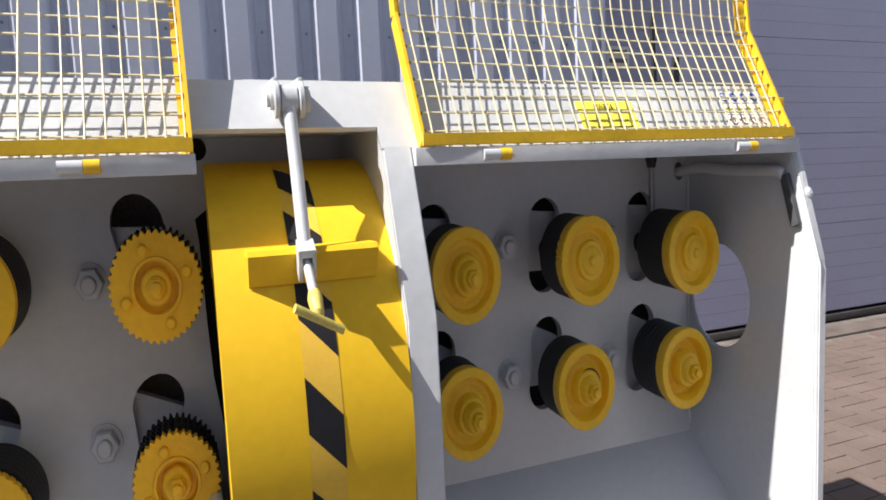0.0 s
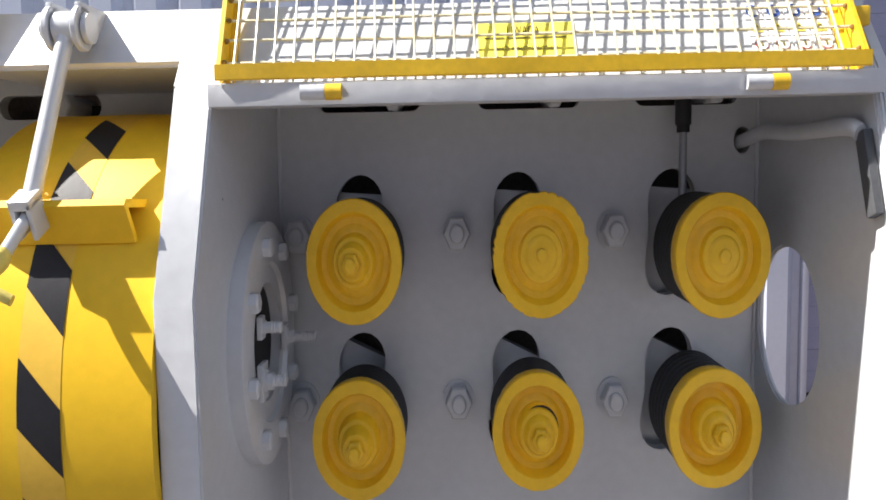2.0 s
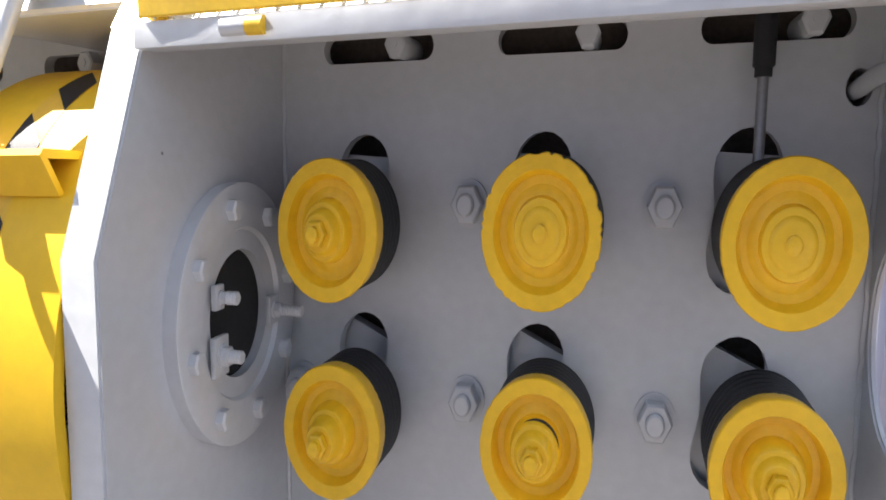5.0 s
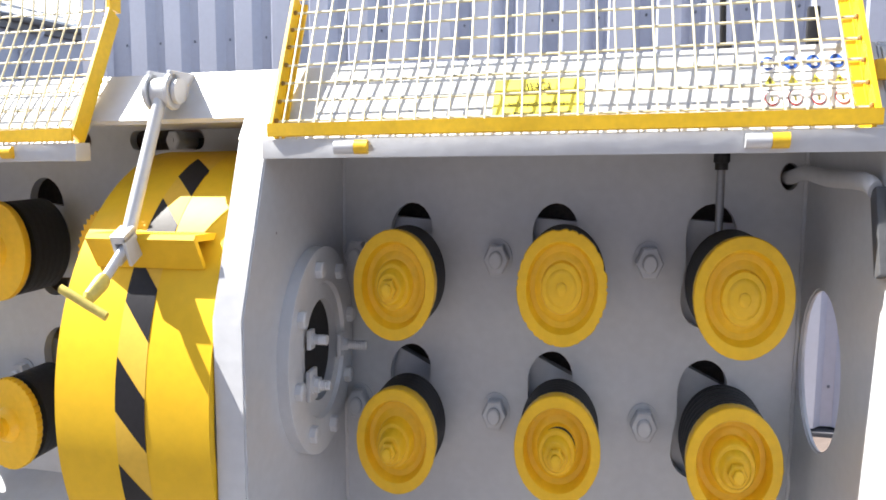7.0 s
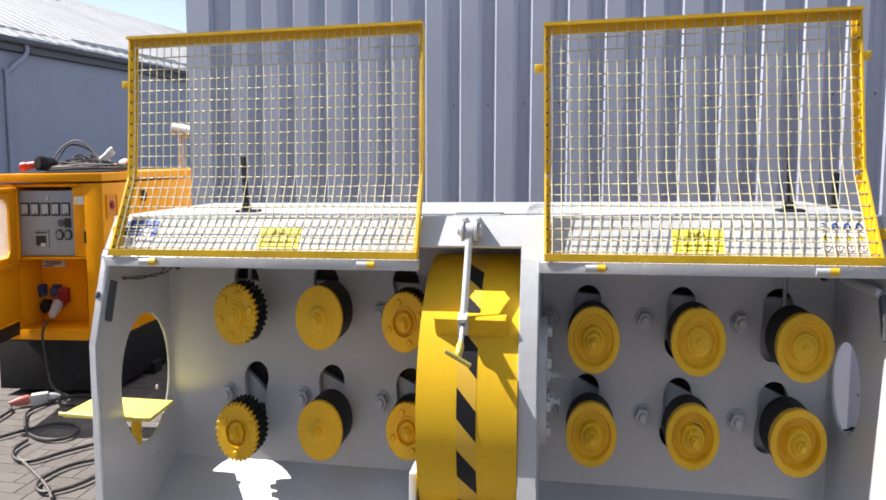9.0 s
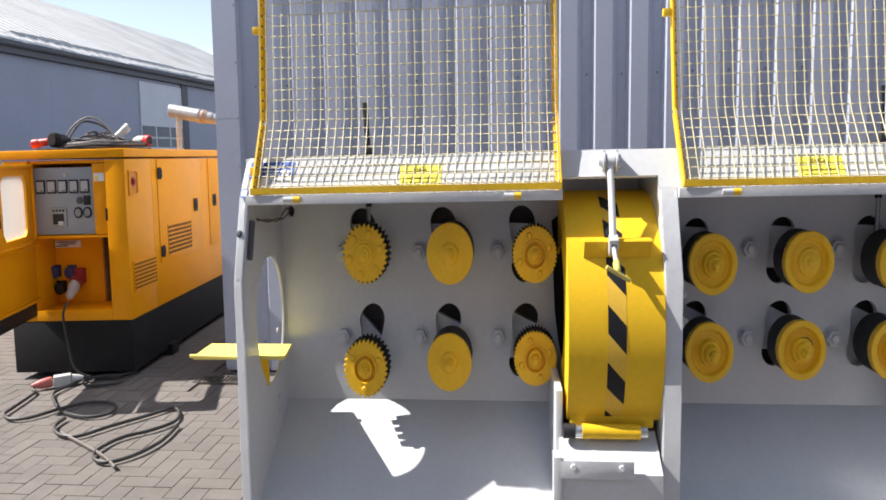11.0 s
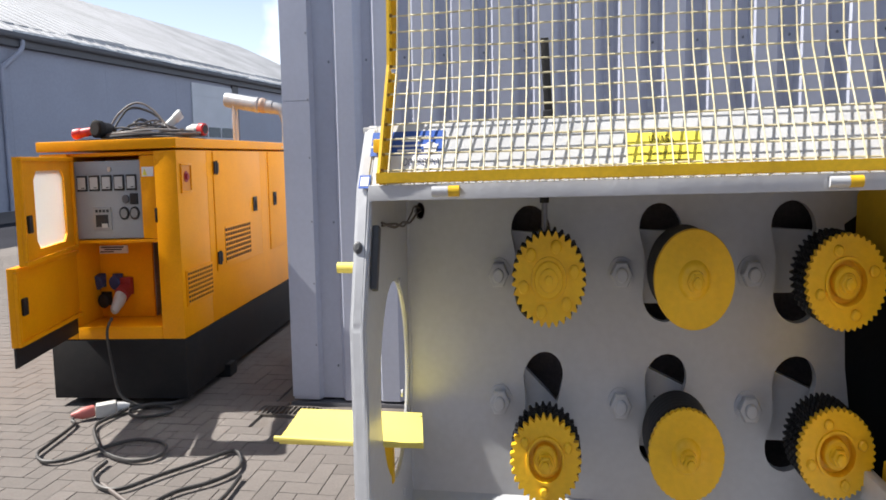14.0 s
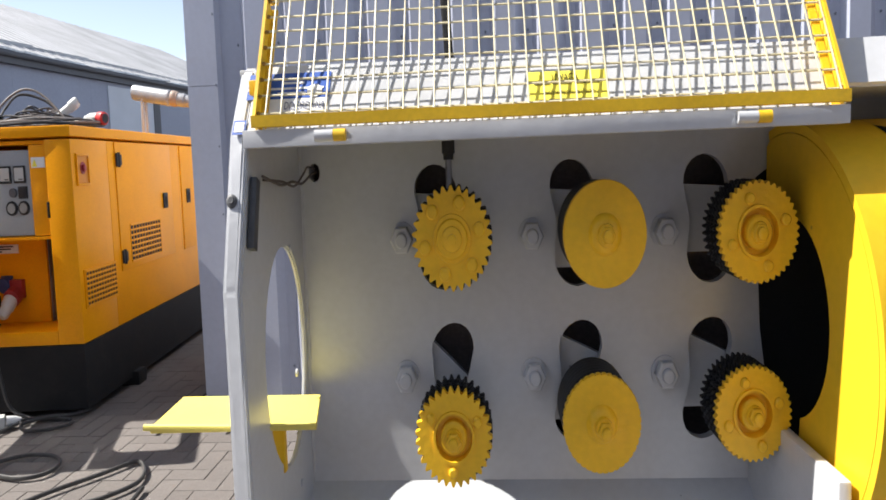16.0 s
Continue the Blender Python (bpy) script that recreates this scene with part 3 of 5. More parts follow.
bm = B()
slope(bm, -1.98, -0.60, 1.545, 1.668, off=0.003)
part("front_sheet", bm, GREY, M)
bm = B()
slope(bm, -0.60, -0.1781, 1.583, 1.668, off=0.003)
part("front_sheet", bm, GREY, M)
bm = B()
slope(bm, -0.178, 1.115, 1.545, 1.668, off=0.003)
part("front_sheet", bm, GREY, M)
for x0, x1 in ((-1.98, -0.585), (-0.105, 1.115)):
    bm = B()
    box(bm, x0, x1, -0.436, -0.39, 1.514, 1.546, 0.0015)
    part("front_lip", bm, GREY, M)
bm = B()
box(bm, -0.60, -0.178, -0.37, 0.03, 1.578, 1.586)
part("roof_strip", bm, GREY, M)
bm = B()
box(bm, -0.47, -0.27, -0.295, -0.12, 1.668, 1.672, 0.001)
part("cover_plate", bm, GREY, M, "small loose cover plate on the top")

# chutes below the pulleys
for x0, x1 in ((-1.98, -0.615), (-0.105, 1.115)):
    bm = B()
    vs = [bm.verts.new(p) for p in ((x0, 0.031, 0.715), (x1, 0.031, 0.715), (x1, -0.40, 0.457), (x0, -0.40, 0.457), (x0, 0.031, 0.693), (x1, 0.031, 0.693), (x1, -0.40, 0.435), (x0, -0.40, 0.435))]
    for f in ((0, 3, 2, 1), (4, 5, 6, 7), (3, 7, 6, 2), (0, 1, 5, 4), (1, 2, 6, 5), (0, 4, 7, 3)):
        bm.faces.new([vs[i] for i in f])
    part("chute", bm, GREY, M, "sloping grey steel chute")
    bm = B()
    box(bm, x0, x1, -0.41, -0.395, 0.05, 0.439, 0.003)
    part("lower_panel", bm, GREY, M)
bm = B()
box(bm, -2.0, 1.13, -0.48, 0.44, 0.0, 0.06, 0.01)
part("base_frame", bm, GREY, M)


# fixing bolts with nuts on the plate
def nut_bm(origin, way, r, h, bolt, tip):
    bm = B()
    lathe(bm, origin, way, [(0, r * 1.18), (0.006, r * 1.18)], 24)
    lathe(bm, Vector(origin) + Vector(way) * 0.006, way, [(0, r * 0.98), (0.003, r), (h - 0.004, r), (h, r * 0.9)], 6)
    lathe(bm, Vector(origin) + Vector(way) * h, way, [(0, bolt), (tip - 0.004, bolt), (tip, bolt * 0.8)], 18)
    return bm


first = None
for x in (-1.665, -1.266, -0.866, -0.057, 0.348, 0.748):
    for z in (1.299, 0.970):
        o = (x, PLATE_Y, z)
        if first is None:
            first = part("bolt_and_nut", nut_bm(o, (0, -1, 0), 0.0345, 0.032, 0.019, 0.018), GREY, M, "grey overpainted hexagon nut", origin=o)
        else:
            repeat(first, o)

# bolts in the upper slots
for x in (0.195, 0.592, 0.984, -1.42, -0.62):
    bm = B()
    lathe(bm, (x, 0.10, 1.554), (0, -1, 0), [(0, 0.02), (0.11, 0.02)], 16)
    lathe(bm, (x, 0.0, 1.554), (0, -1, 0), [(0, 0.024), (0.03, 0.024), (0.034, 0.02)], 6)
    lathe(bm, (x, -0.03, 1.554), (0, -1, 0), [(0, 0.007), (0.006, 0.007)], 8)
    part("slot_bolt", bm, GREY, M)


# ---- pulleys and sprockets ----
def dished(r, deep=0.0):
    """Profile along -y of a dished pulley with a stepped hub."""
    return [(-0.024, r * 0.95), (-0.02, r * 0.97), (0.010, r), (0.017, r), (0.020, r * 0.985), (0.020, r * 0.785), (0.016, r * 0.765), (-0.001 - deep, r * 0.71), (-0.002 - deep, r * 0.60), (0.004 - deep, r * 0.52), (0.008 - deep, r * 0.45)]


def pulley(x, y, z, r, kind, tip, seed):
    """y is the front face, tip the front end of the hub."""
    o = (x, y + 0.02, z)
    random.seed(seed)
    rag = [random.random() for _ in range(200)]
    bm = B()
    if kind.startswith("tooth"):
        teeth = int(kind[5:])
        n = teeth * 8
        cut = 0.125 if teeth < 40 else 0.07

        def ring(i, k, rr):
            s = (i % 8) / 8
            if rr < r * 0.9:
                return rr
            return rr * (1 - cut * (1.0, 0.85, 0.5, 0.12, 0.0, 0.12, 0.5, 0.85)[i % 8])

        if teeth == 30:  # plain face with a raised hub
            face = [(0.0, r), (0.02, r), (0.02, r * 0.80), (0.02, r * 0.47), (0.025, r * 0.46), (0.025, r * 0.34)]
        else:  # a ring groove round the hub
            face = [(0.0, r), (0.02, r), (0.02, r * 0.80), (0.02, r * 0.54), (0.026, r * 0.53), (0.026, r * 0.47), (0.002, r * 0.445), (0.002, r * 0.34)]
        lathe(bm, o, (0, -1, 0), face, n, ring)
        label = "yellow painted toothed sprocket"
    elif kind in ("flat", "nicked"):
        nick = (lambda i, k, rr: rr * (0.975 if kind == "nicked" and i % 4 == 0 and rr > 0.9 * r else 1.0))
        lathe(bm, o, (0, -1, 0), [(0, r * 0.985), (0.004, r), (0.016, r), (0.02, r * 0.985), (0.02, r * 0.40), (0.024, r * 0.33)], 160, nick)
        label = "plain flat yellow disc"
    else:
        def ring(i, k, rr):
            if rr < r * 0.95:
                return rr
            if kind != "chipped":
                return rr * (1 - 0.012 * rag[i % 97] * rag[(i // 2) % 89])
            return rr * (1 - 0.045 * max(0, 0.65 * rag[i % 97] + 0.35 * rag[(i // 3) % 89] - 0.45) * 1.9)

        lathe(bm, o, (0, -1, 0), dished(r, {"deep": 0.013, "hollow": 0.007}[kind] if kind in ("deep", "hollow") else 0.0), 120, ring)
        label = "yellow dished disc with chipped rim" if kind == "chipped" else "yellow dished disc"
    d = part("pulley", bm, PULLEY_YELLOW, M, label, origin=o, angle=28)
    length = y - tip
    bm = B()
    if kind in ("flat", "nicked"):
        lathe(bm, (x, y + 0.001, z), (0, -1, 0), [(0, r * 0.40), (0.010, r * 0.36), (0.020, r * 0.27), (0.021, r * 0.22), (0.034, r * 0.205), (0.036, r * 0.17)], 40)
    elif kind.startswith("tooth"):
        lathe(bm, (x, y + 0.02, z), (0, -1, 0), [(0, r * 0.40), (0.030, r * 0.385), (0.034, r * 0.36), (0.034, r * 0.25), (0.040, r * 0.235), (0.042, r * 0.2)] if kind == "tooth30" else [(0, r * 0.345), (0.022, r * 0.335), (0.027, r * 0.30), (0.027, r * 0.22), (0.034, r * 0.2)], 40)
    else:
        depth = max(length - 0.026, 0.010)
        lathe(bm, (x, y + 0.024, z), (0, -1, 0), [(-0.02, r * 0.47), (0, r * 0.47), (0.012, r * 0.46), (0.022 + depth * 0.25, r * 0.43), (0.022 + depth * 0.38, r * 0.40), (0.022 + depth * 0.40, r * 0.335), (0.022 + depth * 0.85, r * 0.30), (0.022 + depth, r * 0.26)], 48)
    part("hub", bm, PULLEY_YELLOW, d, origin=(x, y, z))
    if kind == "hollow":  # near-black crescent paints the shade of a gap over the hub
        bm = B()
        rows = []
        for k in range(15):
            a = radians(12 + 104 * k / 14)
            w = 0.0042 * math.sin(math.pi * k / 14) + 0.0004
            rows.append([bm.verts.new((x + q * math.cos(a), y - 0.0045, z + q * math.sin(a))) for q in (r * 0.438, r * 0.438 + w)])
        for p, q in zip(rows, rows[1:]):
            bm.faces.new((p[0], p[1], q[1], q[0]))
        part("hub_shade", bm, SHADE_BLACK, d, "near-black crescent for the shade in the hub gap", origin=(x, y, z))
    bm = B()
    t0 = tip + 0.026
    lathe(bm, (x, max(t0, tip + 0.012), z), (0, -1, 0), [(0, 0.021), (0.012, 0.021), (0.015, 0.018)], 6)
    lathe(bm, (x, tip + 0.014, z), (0, -1, 0), [(-0.02, 0.0125), (0.012, 0.0125), (0.014, 0.01)], 20)
    part("axle_bolt", bm, PULLEY_YELLOW, d, origin=(x, tip, z))
    if kind.startswith("tooth"):
        count = {30: 6, 40: 4, 31: 3}[int(kind[5:])]
        for k in range(count):
            ang = math.tau * (k + 0.22) / count
            bm = B()
            c = (x + r * 0.69 * math.cos(ang), y + 0.001, z + r * 0.69 * math.sin(ang))
            size = 0.0165 if count == 6 else 0.0125
            lathe(bm, c, (0, -1, 0), [(0, size), (0.008, size * 0.97), (0.012, size * 0.7)], 16)
            part("boss", bm, PULLEY_YELLOW, d, origin=c)
    bm = B()
    if kind.startswith("tooth"):
        teeth = int(kind[5:])
        for y0 in ((y + 0.03, y + 0.062, y + 0.094) if teeth < 40 else (y + 0.03, y + 0.056, y + 0.082, y + 0.108)):
            lathe(bm, (x, y0 + 0.018, z), (0, -1, 0), [(0, r * 1.0), (0.016, r * 1.0)], teeth * 4, lambda i, k, rr: rr * (0.90 if i % 4 < 2 else 1.0))
        lathe(bm, (x, y + 0.13, z), (0, -1, 0), [(0, r * 0.80), (0.11, r * 0.80)], 40)
    else:
        back = 0.135 if x > 0.8 or x < 0 else 0.105
        prof = [(0, r * 0.93)]
        for k in range(6):
            prof += [(back * (k + 0.25) / 6, r * 0.965), (back * (k + 0.7) / 6, r * 0.965), (back * (k + 0.85) / 6, r * (0.945 if kind == "deep" else 0.958))]
        lathe(bm, (x, y + 0.036 + back, z), (0, -1, 0), prof, 64)
    part("drive_wheel", bm, BLACK, d, "black rubber drive wheel", origin=(x, y + 0.1, z))
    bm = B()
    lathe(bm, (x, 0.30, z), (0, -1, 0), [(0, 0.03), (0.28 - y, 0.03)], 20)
    part("shaft", bm, SHADE_BLACK, d, origin=(x, 0.2, z))
    return d


for seed, row in enumerate((
    (-1.499, -0.206, 1.318, 0.1105, "tooth30", -0.238), (-1.089, -0.216, 1.318, 0.1105, "flat", -0.268), (-0.693, -0.222, 1.313, 0.1035, "tooth40", -0.252),
    (-1.511, -0.196, 0.894, 0.1095, "tooth31", -0.245), (-1.099, -0.198, 0.920, 0.1075, "nicked", -0.268), (-0.688, -0.186, 0.933, 0.1025, "tooth40", -0.226),
    (0.116, -0.195, 1.270, 0.1075, "plain", -0.258), (0.533, -0.197, 1.276, 0.1073, "chipped", -0.212), (0.932, -0.203, 1.270, 0.1055, "plain", -0.216),
    (0.115, -0.180, 0.957, 0.1074, "plain", -0.258), (0.529, -0.165, 0.963, 0.1064, "hollow", -0.225), (0.939, -0.159, 0.962, 0.1074, "deep", -0.215))):
    pulley(*row, seed)

# swing arms behind the slots
for x, z, h, lean, down in SLOTS:
    top = z + ((0.098 if x > 0 else 0.093) if down else (0.07 if x > 0 else 0.06))
    low_end = (0.13 if x > 0.8 else 0.07) if x > 0 else (0.108 if -1.2 < x < -1 else 0.08)
    bm = B()
    vs = [bm.verts.new((x + a, yy, b)) for yy in (0.075, 0.105) for a, b in ((-0.085, top + 0.02), (0.085, (top - 0.115 if x < -1.4 else top - 0.045) if down else top + 0.01), (0.085, z - low_end), (-0.085, z - low_end))]
    for f in ((0, 1, 2, 3), (7, 6, 5, 4), (0, 4, 5, 1), (1, 5, 6, 2), (2, 6, 7, 3), (3, 7, 4, 0)):
        bm.faces.new([vs[i] for i in f])
    part("swing_arm", bm, GREY, M)

# tension cylinders
for x in (0.905, -1.512):
    bm = B()
    lathe(bm, (x, -0.025, 1.62), (0, 0, -1), [(0, 0.019), (0.125, 0.019), (0.128, 0.015), (0.14, 0.015)], 20)
    c = part("cylinder", bm, BLACK, M, "black tension cylinder")
    bm = B()
    lathe(bm, (x, -0.025, 1.49), (0, 0, -1), [(0, 0.0095), (0.14, 0.0095)], 14)
    part("piston_rod", bm, material("dull_steel", (0.33, 0.33, 0.34), 0.35, 0.8), c, "bare steel rod")

# flange in the divider
FX, FY, FZ = -0.105, -0.19, 1.138
bm = B()
lathe(bm, (FX, FY, FZ), (1, 0, 0), [(0, 0.203), (0.03, 0.203), (0.032, 0.20), (0.032, 0.135), (0.022, 0.13), (0.022, 0.1), (0.0, 0.1)], 64, close=False)
flange = part("flange", bm, GREY, M, "round grey bearing flange with bolts")
for k in range(8):
    ang = math.tau * (k + 0.3) / 8
    c = (FX + 0.032, FY + 0.168 * math.cos(ang), FZ + 0.168 * math.sin(ang))
    bm = B()
    lathe(bm, c, (1, 0, 0), [(0, 0.017), (0.016, 0.017), (0.019, 0.013)], 6)
    part("flange_bolt", bm, GREY, flange, origin=c)
for ang, size, reach in ((-0.12, 0.8, 0.052), (3.62, 1.0, 0.030), (2.72, 0.62, 0.022)):
    c = (FX + 0.03, FY + 0.100 * math.cos(ang), FZ + 0.100 * math.sin(ang))
    bm = B()
    box(bm, c[0], c[0] + 0.012, c[1] - 0.024 * size, c[1] + 0.020 * size, c[2] - 0.030 * size, c[2] + 0.030 * size, 0.003)
    lathe(bm, (c[0] + 0.012, c[1], c[2]), (1, 0, 0), [(0, 0.018 * size), (0.004, 0.018 * size)], 20)
    lathe(bm, (c[0] + 0.016, c[1], c[2]), (1, 0, 0), [(0, 0.0155 * size), (0.012, 0.0155 * size), (0.013, 0.012 * size)], 6)
    thread = [(0.0, 0.0095)]
    while thread[-1][0] < reach:
        d = thread[-1][0]
        thread += [(d + 0.003, 0.0105), (d + 0.006, 0.0085)]
    lathe(bm, (c[0] + 0.026, c[1], c[2]), (1, 0, 0), thread, 14)
    part("clamp", bm, GREY, flange, origin=c)
# flat near-black disc paints the shade in the flange hole
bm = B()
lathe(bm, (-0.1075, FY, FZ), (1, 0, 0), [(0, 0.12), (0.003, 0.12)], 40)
part("bore_shade", bm, SHADE_BLACK, flange, "near-black disc for the shade in the flange hole")
# near-black sheet puts the shade of the drum's inside behind the plate opening
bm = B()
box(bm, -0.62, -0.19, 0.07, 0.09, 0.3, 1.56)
part("drum_shade", bm, SHADE_BLACK, M, "near-black sheet for the shade inside the drum")

# drum cover in the middle bay
DY, DZ, DR = -0.103, 1.078, 0.450
DX0, DX1 = -0.568, -0.1785


def drum_point(ang, r=DR):
    return DY - r * math.cos(ang), DZ + r * math.sin(ang)


bm = B()
angles = [radians(-38 + 143 * k / 56) for k in range(57)]
rows = []
for a in angles:
    rows.append([bm.verts.new((x, *drum_point(a, r))) for x, r in ((DX0, DR - 0.02), (DX0, DR), (DX1, DR), (DX1, DR - 0.02))])
for p, q in zip(rows, rows[1:]):
    for n in range(4):
        bm.faces.new((p[n], p[(n + 1) % 4], q[(n + 1) % 4], q[n]))
bm.faces.new(rows[0])
bm.faces.new(rows[-1][::-1])
drum = part("drum_cover", bm, YELLOW, M, "yellow curved drum cover with hazard tape", angle=30)
bm = B()
rim = [drum_point(a, DR - 0.022) for a in angles]
bite = [(-0.12 - 0.212 * math.sin(a), 1.125 + 0.212 * math.cos(a)) for a in (radians(-40 + 200 * k / 24) for k in range(25))]
plate(bm, rim + [(0.024, 1.48), (0.024, 1.30)] + bite + [(-0.18, 0.84)], [], lambda a, b, c: (DX0 + c, a, b), 0.008)
part("cover_side", bm, YELLOW, drum)
TX0, TX1 = -0.409, -0.334
bm = B()
rows = [[bm.verts.new((x, *drum_point(a, DR + 0.0006))) for x in (TX0, TX1)] for a in angles]
for p, q in zip(rows, rows[1:]):
    bm.faces.new((p[0], p[1], q[1], q[0]))
part("tape", bm, TAPE_YELLOW, drum, "pale yellow hazard tape")
for deg in (75.0, 54.5, 38.1, 14.9, -8.3, -31.5):
    top = radians(deg)
    bm = B()
    rows = []
    for s in range(9):
        x = TX0 + (TX1 - TX0) * s / 8
        hi = top - radians(8.6) * s / 8
        lo = hi - radians(11.4)
        hi, lo = max(hi, angles[0]), max(lo, angles[0])
        rows.append([bm.verts.new((x, *drum_point(hi + (lo - hi) * q / 4, DR + 0.0013))) for q in range(5)])
    for p, q in zip(rows, rows[1:]):
        for n in range(4):
            bm.faces.new((p[n], p[n + 1], q[n + 1], q[n]))
    part("tape_stripe", bm, TAPE_BLACK, drum)
bm = B()
angle_bar(bm, -0.502, -0.228, [(-0.420, 1.390), (-0.505, 1.394), (-0.512, 1.386), (-0.478, 1.334), (-0.468, 1.336), (-0.497, 1.382), (-0.420, 1.379)])
part("ledge", bm, YELLOW, drum, "yellow welded catch plate")
bm = B()
box(bm, -0.555, -0.20, -0.47, -0.38, 0.775, 0.845, 0.012)
part("lower_edge", bm, YELLOW, drum)
bm = B()
rod(bm, (-0.505, -0.50, 0.775), (-0.265, -0.50, 0.775), 0.024, 20)
hinge = part("hinge_tube", bm, YELLOW, M, "yellow hinge tube")
bm = B()
rod(bm, (-0.535, -0.50, 0.775), (-0.235, -0.50, 0.775), 0.019, 16)
part("hinge_pin", bm, STEEL, hinge, "steel hinge pin")
bm = B()
rod(bm, (-0.585, -0.50, 0.775), (-0.535, -0.50, 0.775), 0.024, 16)
part("hinge_cap", bm, BLACK, hinge, "black hinge cap")
bm = B()
vs = [bm.verts.new(v) for v in ((-0.60, -0.44, 0.76), (-0.19, -0.44, 0.76), (-0.19, -0.60, 0.67), (-0.60, -0.60, 0.67), (-0.60, -0.44, 0.05), (-0.19, -0.44, 0.05), (-0.19, -0.60, 0.05), (-0.60, -0.60, 0.05))]
for f in ((0, 3, 2, 1), (4, 5, 6, 7), (3, 7, 6, 2), (0, 1, 5, 4), (1, 2, 6, 5), (0, 4, 7, 3)):
    bm.faces.new([vs[i] for i in f])
part("apron", bm, GREY, M, "white lit apron plate under the drum")
bm = B()
box(bm, -0.62, -0.31, -0.62, -0.60, 0.66, 0.72, 0.004)
box(bm, -0.635, -0.60, -0.62, -0.55, 0.45, 0.73, 0.004)
bracket = part("bracket", bm, GREY, M)
for x in (-0.555, -0.36):
    bm = B()
    lathe(bm, (x, -0.62, 0.70), (0, -1, 0), [(0, 0.01), (0.008, 0.01)], 6)
    part("bracket_bolt", bm, WHITE, bracket)
bm = B()
box(bm, -0.615, -0.585, -0.47, 0.03, 0.05, 0.90, 0.006)
part("inner_post", bm, GREY, M)

# closing arm with its pivot
for x in (-0.409, -0.355):
    bm = B()
    lathe(bm, (x - 0.006, -0.388, 1.632), (1, 0, 0), [(0, 0.030), (0.002, 0.032), (0.010, 0.032), (0.012, 0.030)], 24)
    box(bm, x - 0.006, x + 0.006, -0.40, -0.31, 1.615, 1.668, 0.003)
    lug = part("pivot_lug", bm, GREY, M)
bm = B()
lathe(bm, (-0.430, -0.388, 1.632), (1, 0, 0), [(0, 0.013), (0.008, 0.013), (0.008, 0.018), (0.03, 0.018), (0.084, 0.018), (0.084, 0.022), (0.094, 0.022)], 18)
part("pivot_pin", bm, GREY, lug)
bm = B()
lathe(bm, (-0.399, -0.390, 1.632), (1, 0, 0), [(0, 0.024), (0.034, 0.024)], 24)
sweep(bm, [(-0.382, -0.392, 1.628), (-0.384, -0.455, 1.51), (-0.387, -0.517, 1.390)], 0.0142, 16)
HANDLE = material("worn_yellow", (0.66, 0.54, 0.13), 0.45, var=0.2, scale=20)
arm = part("closing_arm", bm, GREY, M, "grey swinging clamp arm", angle=50)
tilt = Matrix.Rotation(math.atan2(0.118, 0.262), 4, "X")
bm = B()
box(bm, -0.018, -0.010, -0.019, 0.019, -0.030, 0.022, 0.002, turn=Matrix.Translation((-0.387, -0.523, 1.378)) @ tilt)
box(bm, 0.010, 0.018, -0.019, 0.019, -0.030, 0.022, 0.002, turn=Matrix.Translation((-0.387, -0.523, 1.378)) @ tilt)
box(bm, -0.018, 0.018, -0.019, 0.019, 0.012, 0.026, 0.002, turn=Matrix.Translation((-0.387, -0.523, 1.378)) @ tilt)
part("fork", bm, GREY, arm, "square fork end of the arm")
bm = B()
rod(bm, (-0.387, -0.524, 1.376), (-0.386, -0.594, 1.329), 0.0095, 14)
part("screw", bm, GREY, arm)
bm = B()
lathe(bm, (-0.386, -0.590, 1.332), (-0.002, -0.051, -0.026), [(0, 0.0125), (0.012, 0.0150), (0.030, 0.0135), (0.050, 0.0120), (0.056, 0.006)], 16)
rod(bm, (-0.434, -0.655, 1.326), (-0.342, -0.640, 1.283), 0.0072, 12)
part("handle", bm, HANDLE, arm, "yellow T-handle")

SWITCH = material("dark_grey_plastic", (0.075, 0.078, 0.085), 0.5, var=0.15)
# pipe, junction boxes and bolts on the end walls
bm = B()
sweep(bm, smooth([(1.075, 0.06, 1.462), (1.073, 0.0, 1.466), (1.078, -0.08, 1.476), (1.085, -0.2, 1.470), (1.092, -0.36, 1.472), (1.100, -0.395, 1.462)], 8), 0.0135, 12)
part("conduit", bm, GREY, M, "grey painted cable conduit")
bm = B()
sweep(bm, smooth([(-1.935, 0.06, 1.462), (-1.938, 0.0, 1.458), (-1.950, -0.06, 1.440), (-1.956, -0.13, 1.446), (-1.962, -0.22, 1.442), (-1.97, -0.34, 1.462)], 8), 0.0032, 8)
sweep(bm, smooth([(-1.938, 0.06, 1.468), (-1.944, -0.01, 1.476), (-1.946, -0.05, 1.462), (-1.958, -0.11, 1.436), (-1.964, -0.20, 1.448), (-1.972, -0.33, 1.455)], 8), 0.0028, 8)
part("wire_pair", bm, CABLE_GREY, M, "thin grey wires into the plate")
bm = B()
box(bm, -0.009, 0.009, -0.014, 0.014, -0.062, 0.062, 0.004, turn=Matrix.Translation((1.104, -0.418, 1.405)) @ Matrix.Rotation(radians(-20), 4, "X"))
part("switch_box", bm, SWITCH, M, "dark limit switch box")
bm = B()
box(bm, -0.009, 0.009, -0.014, 0.014, -0.068, 0.068, 0.004, turn=Matrix.Translation((-1.969, -0.418, 1.395)) @ Matrix.Rotation(radians(-20), 4, "X"))
part("switch_box", bm, SWITCH, M, "dark limit switch box")
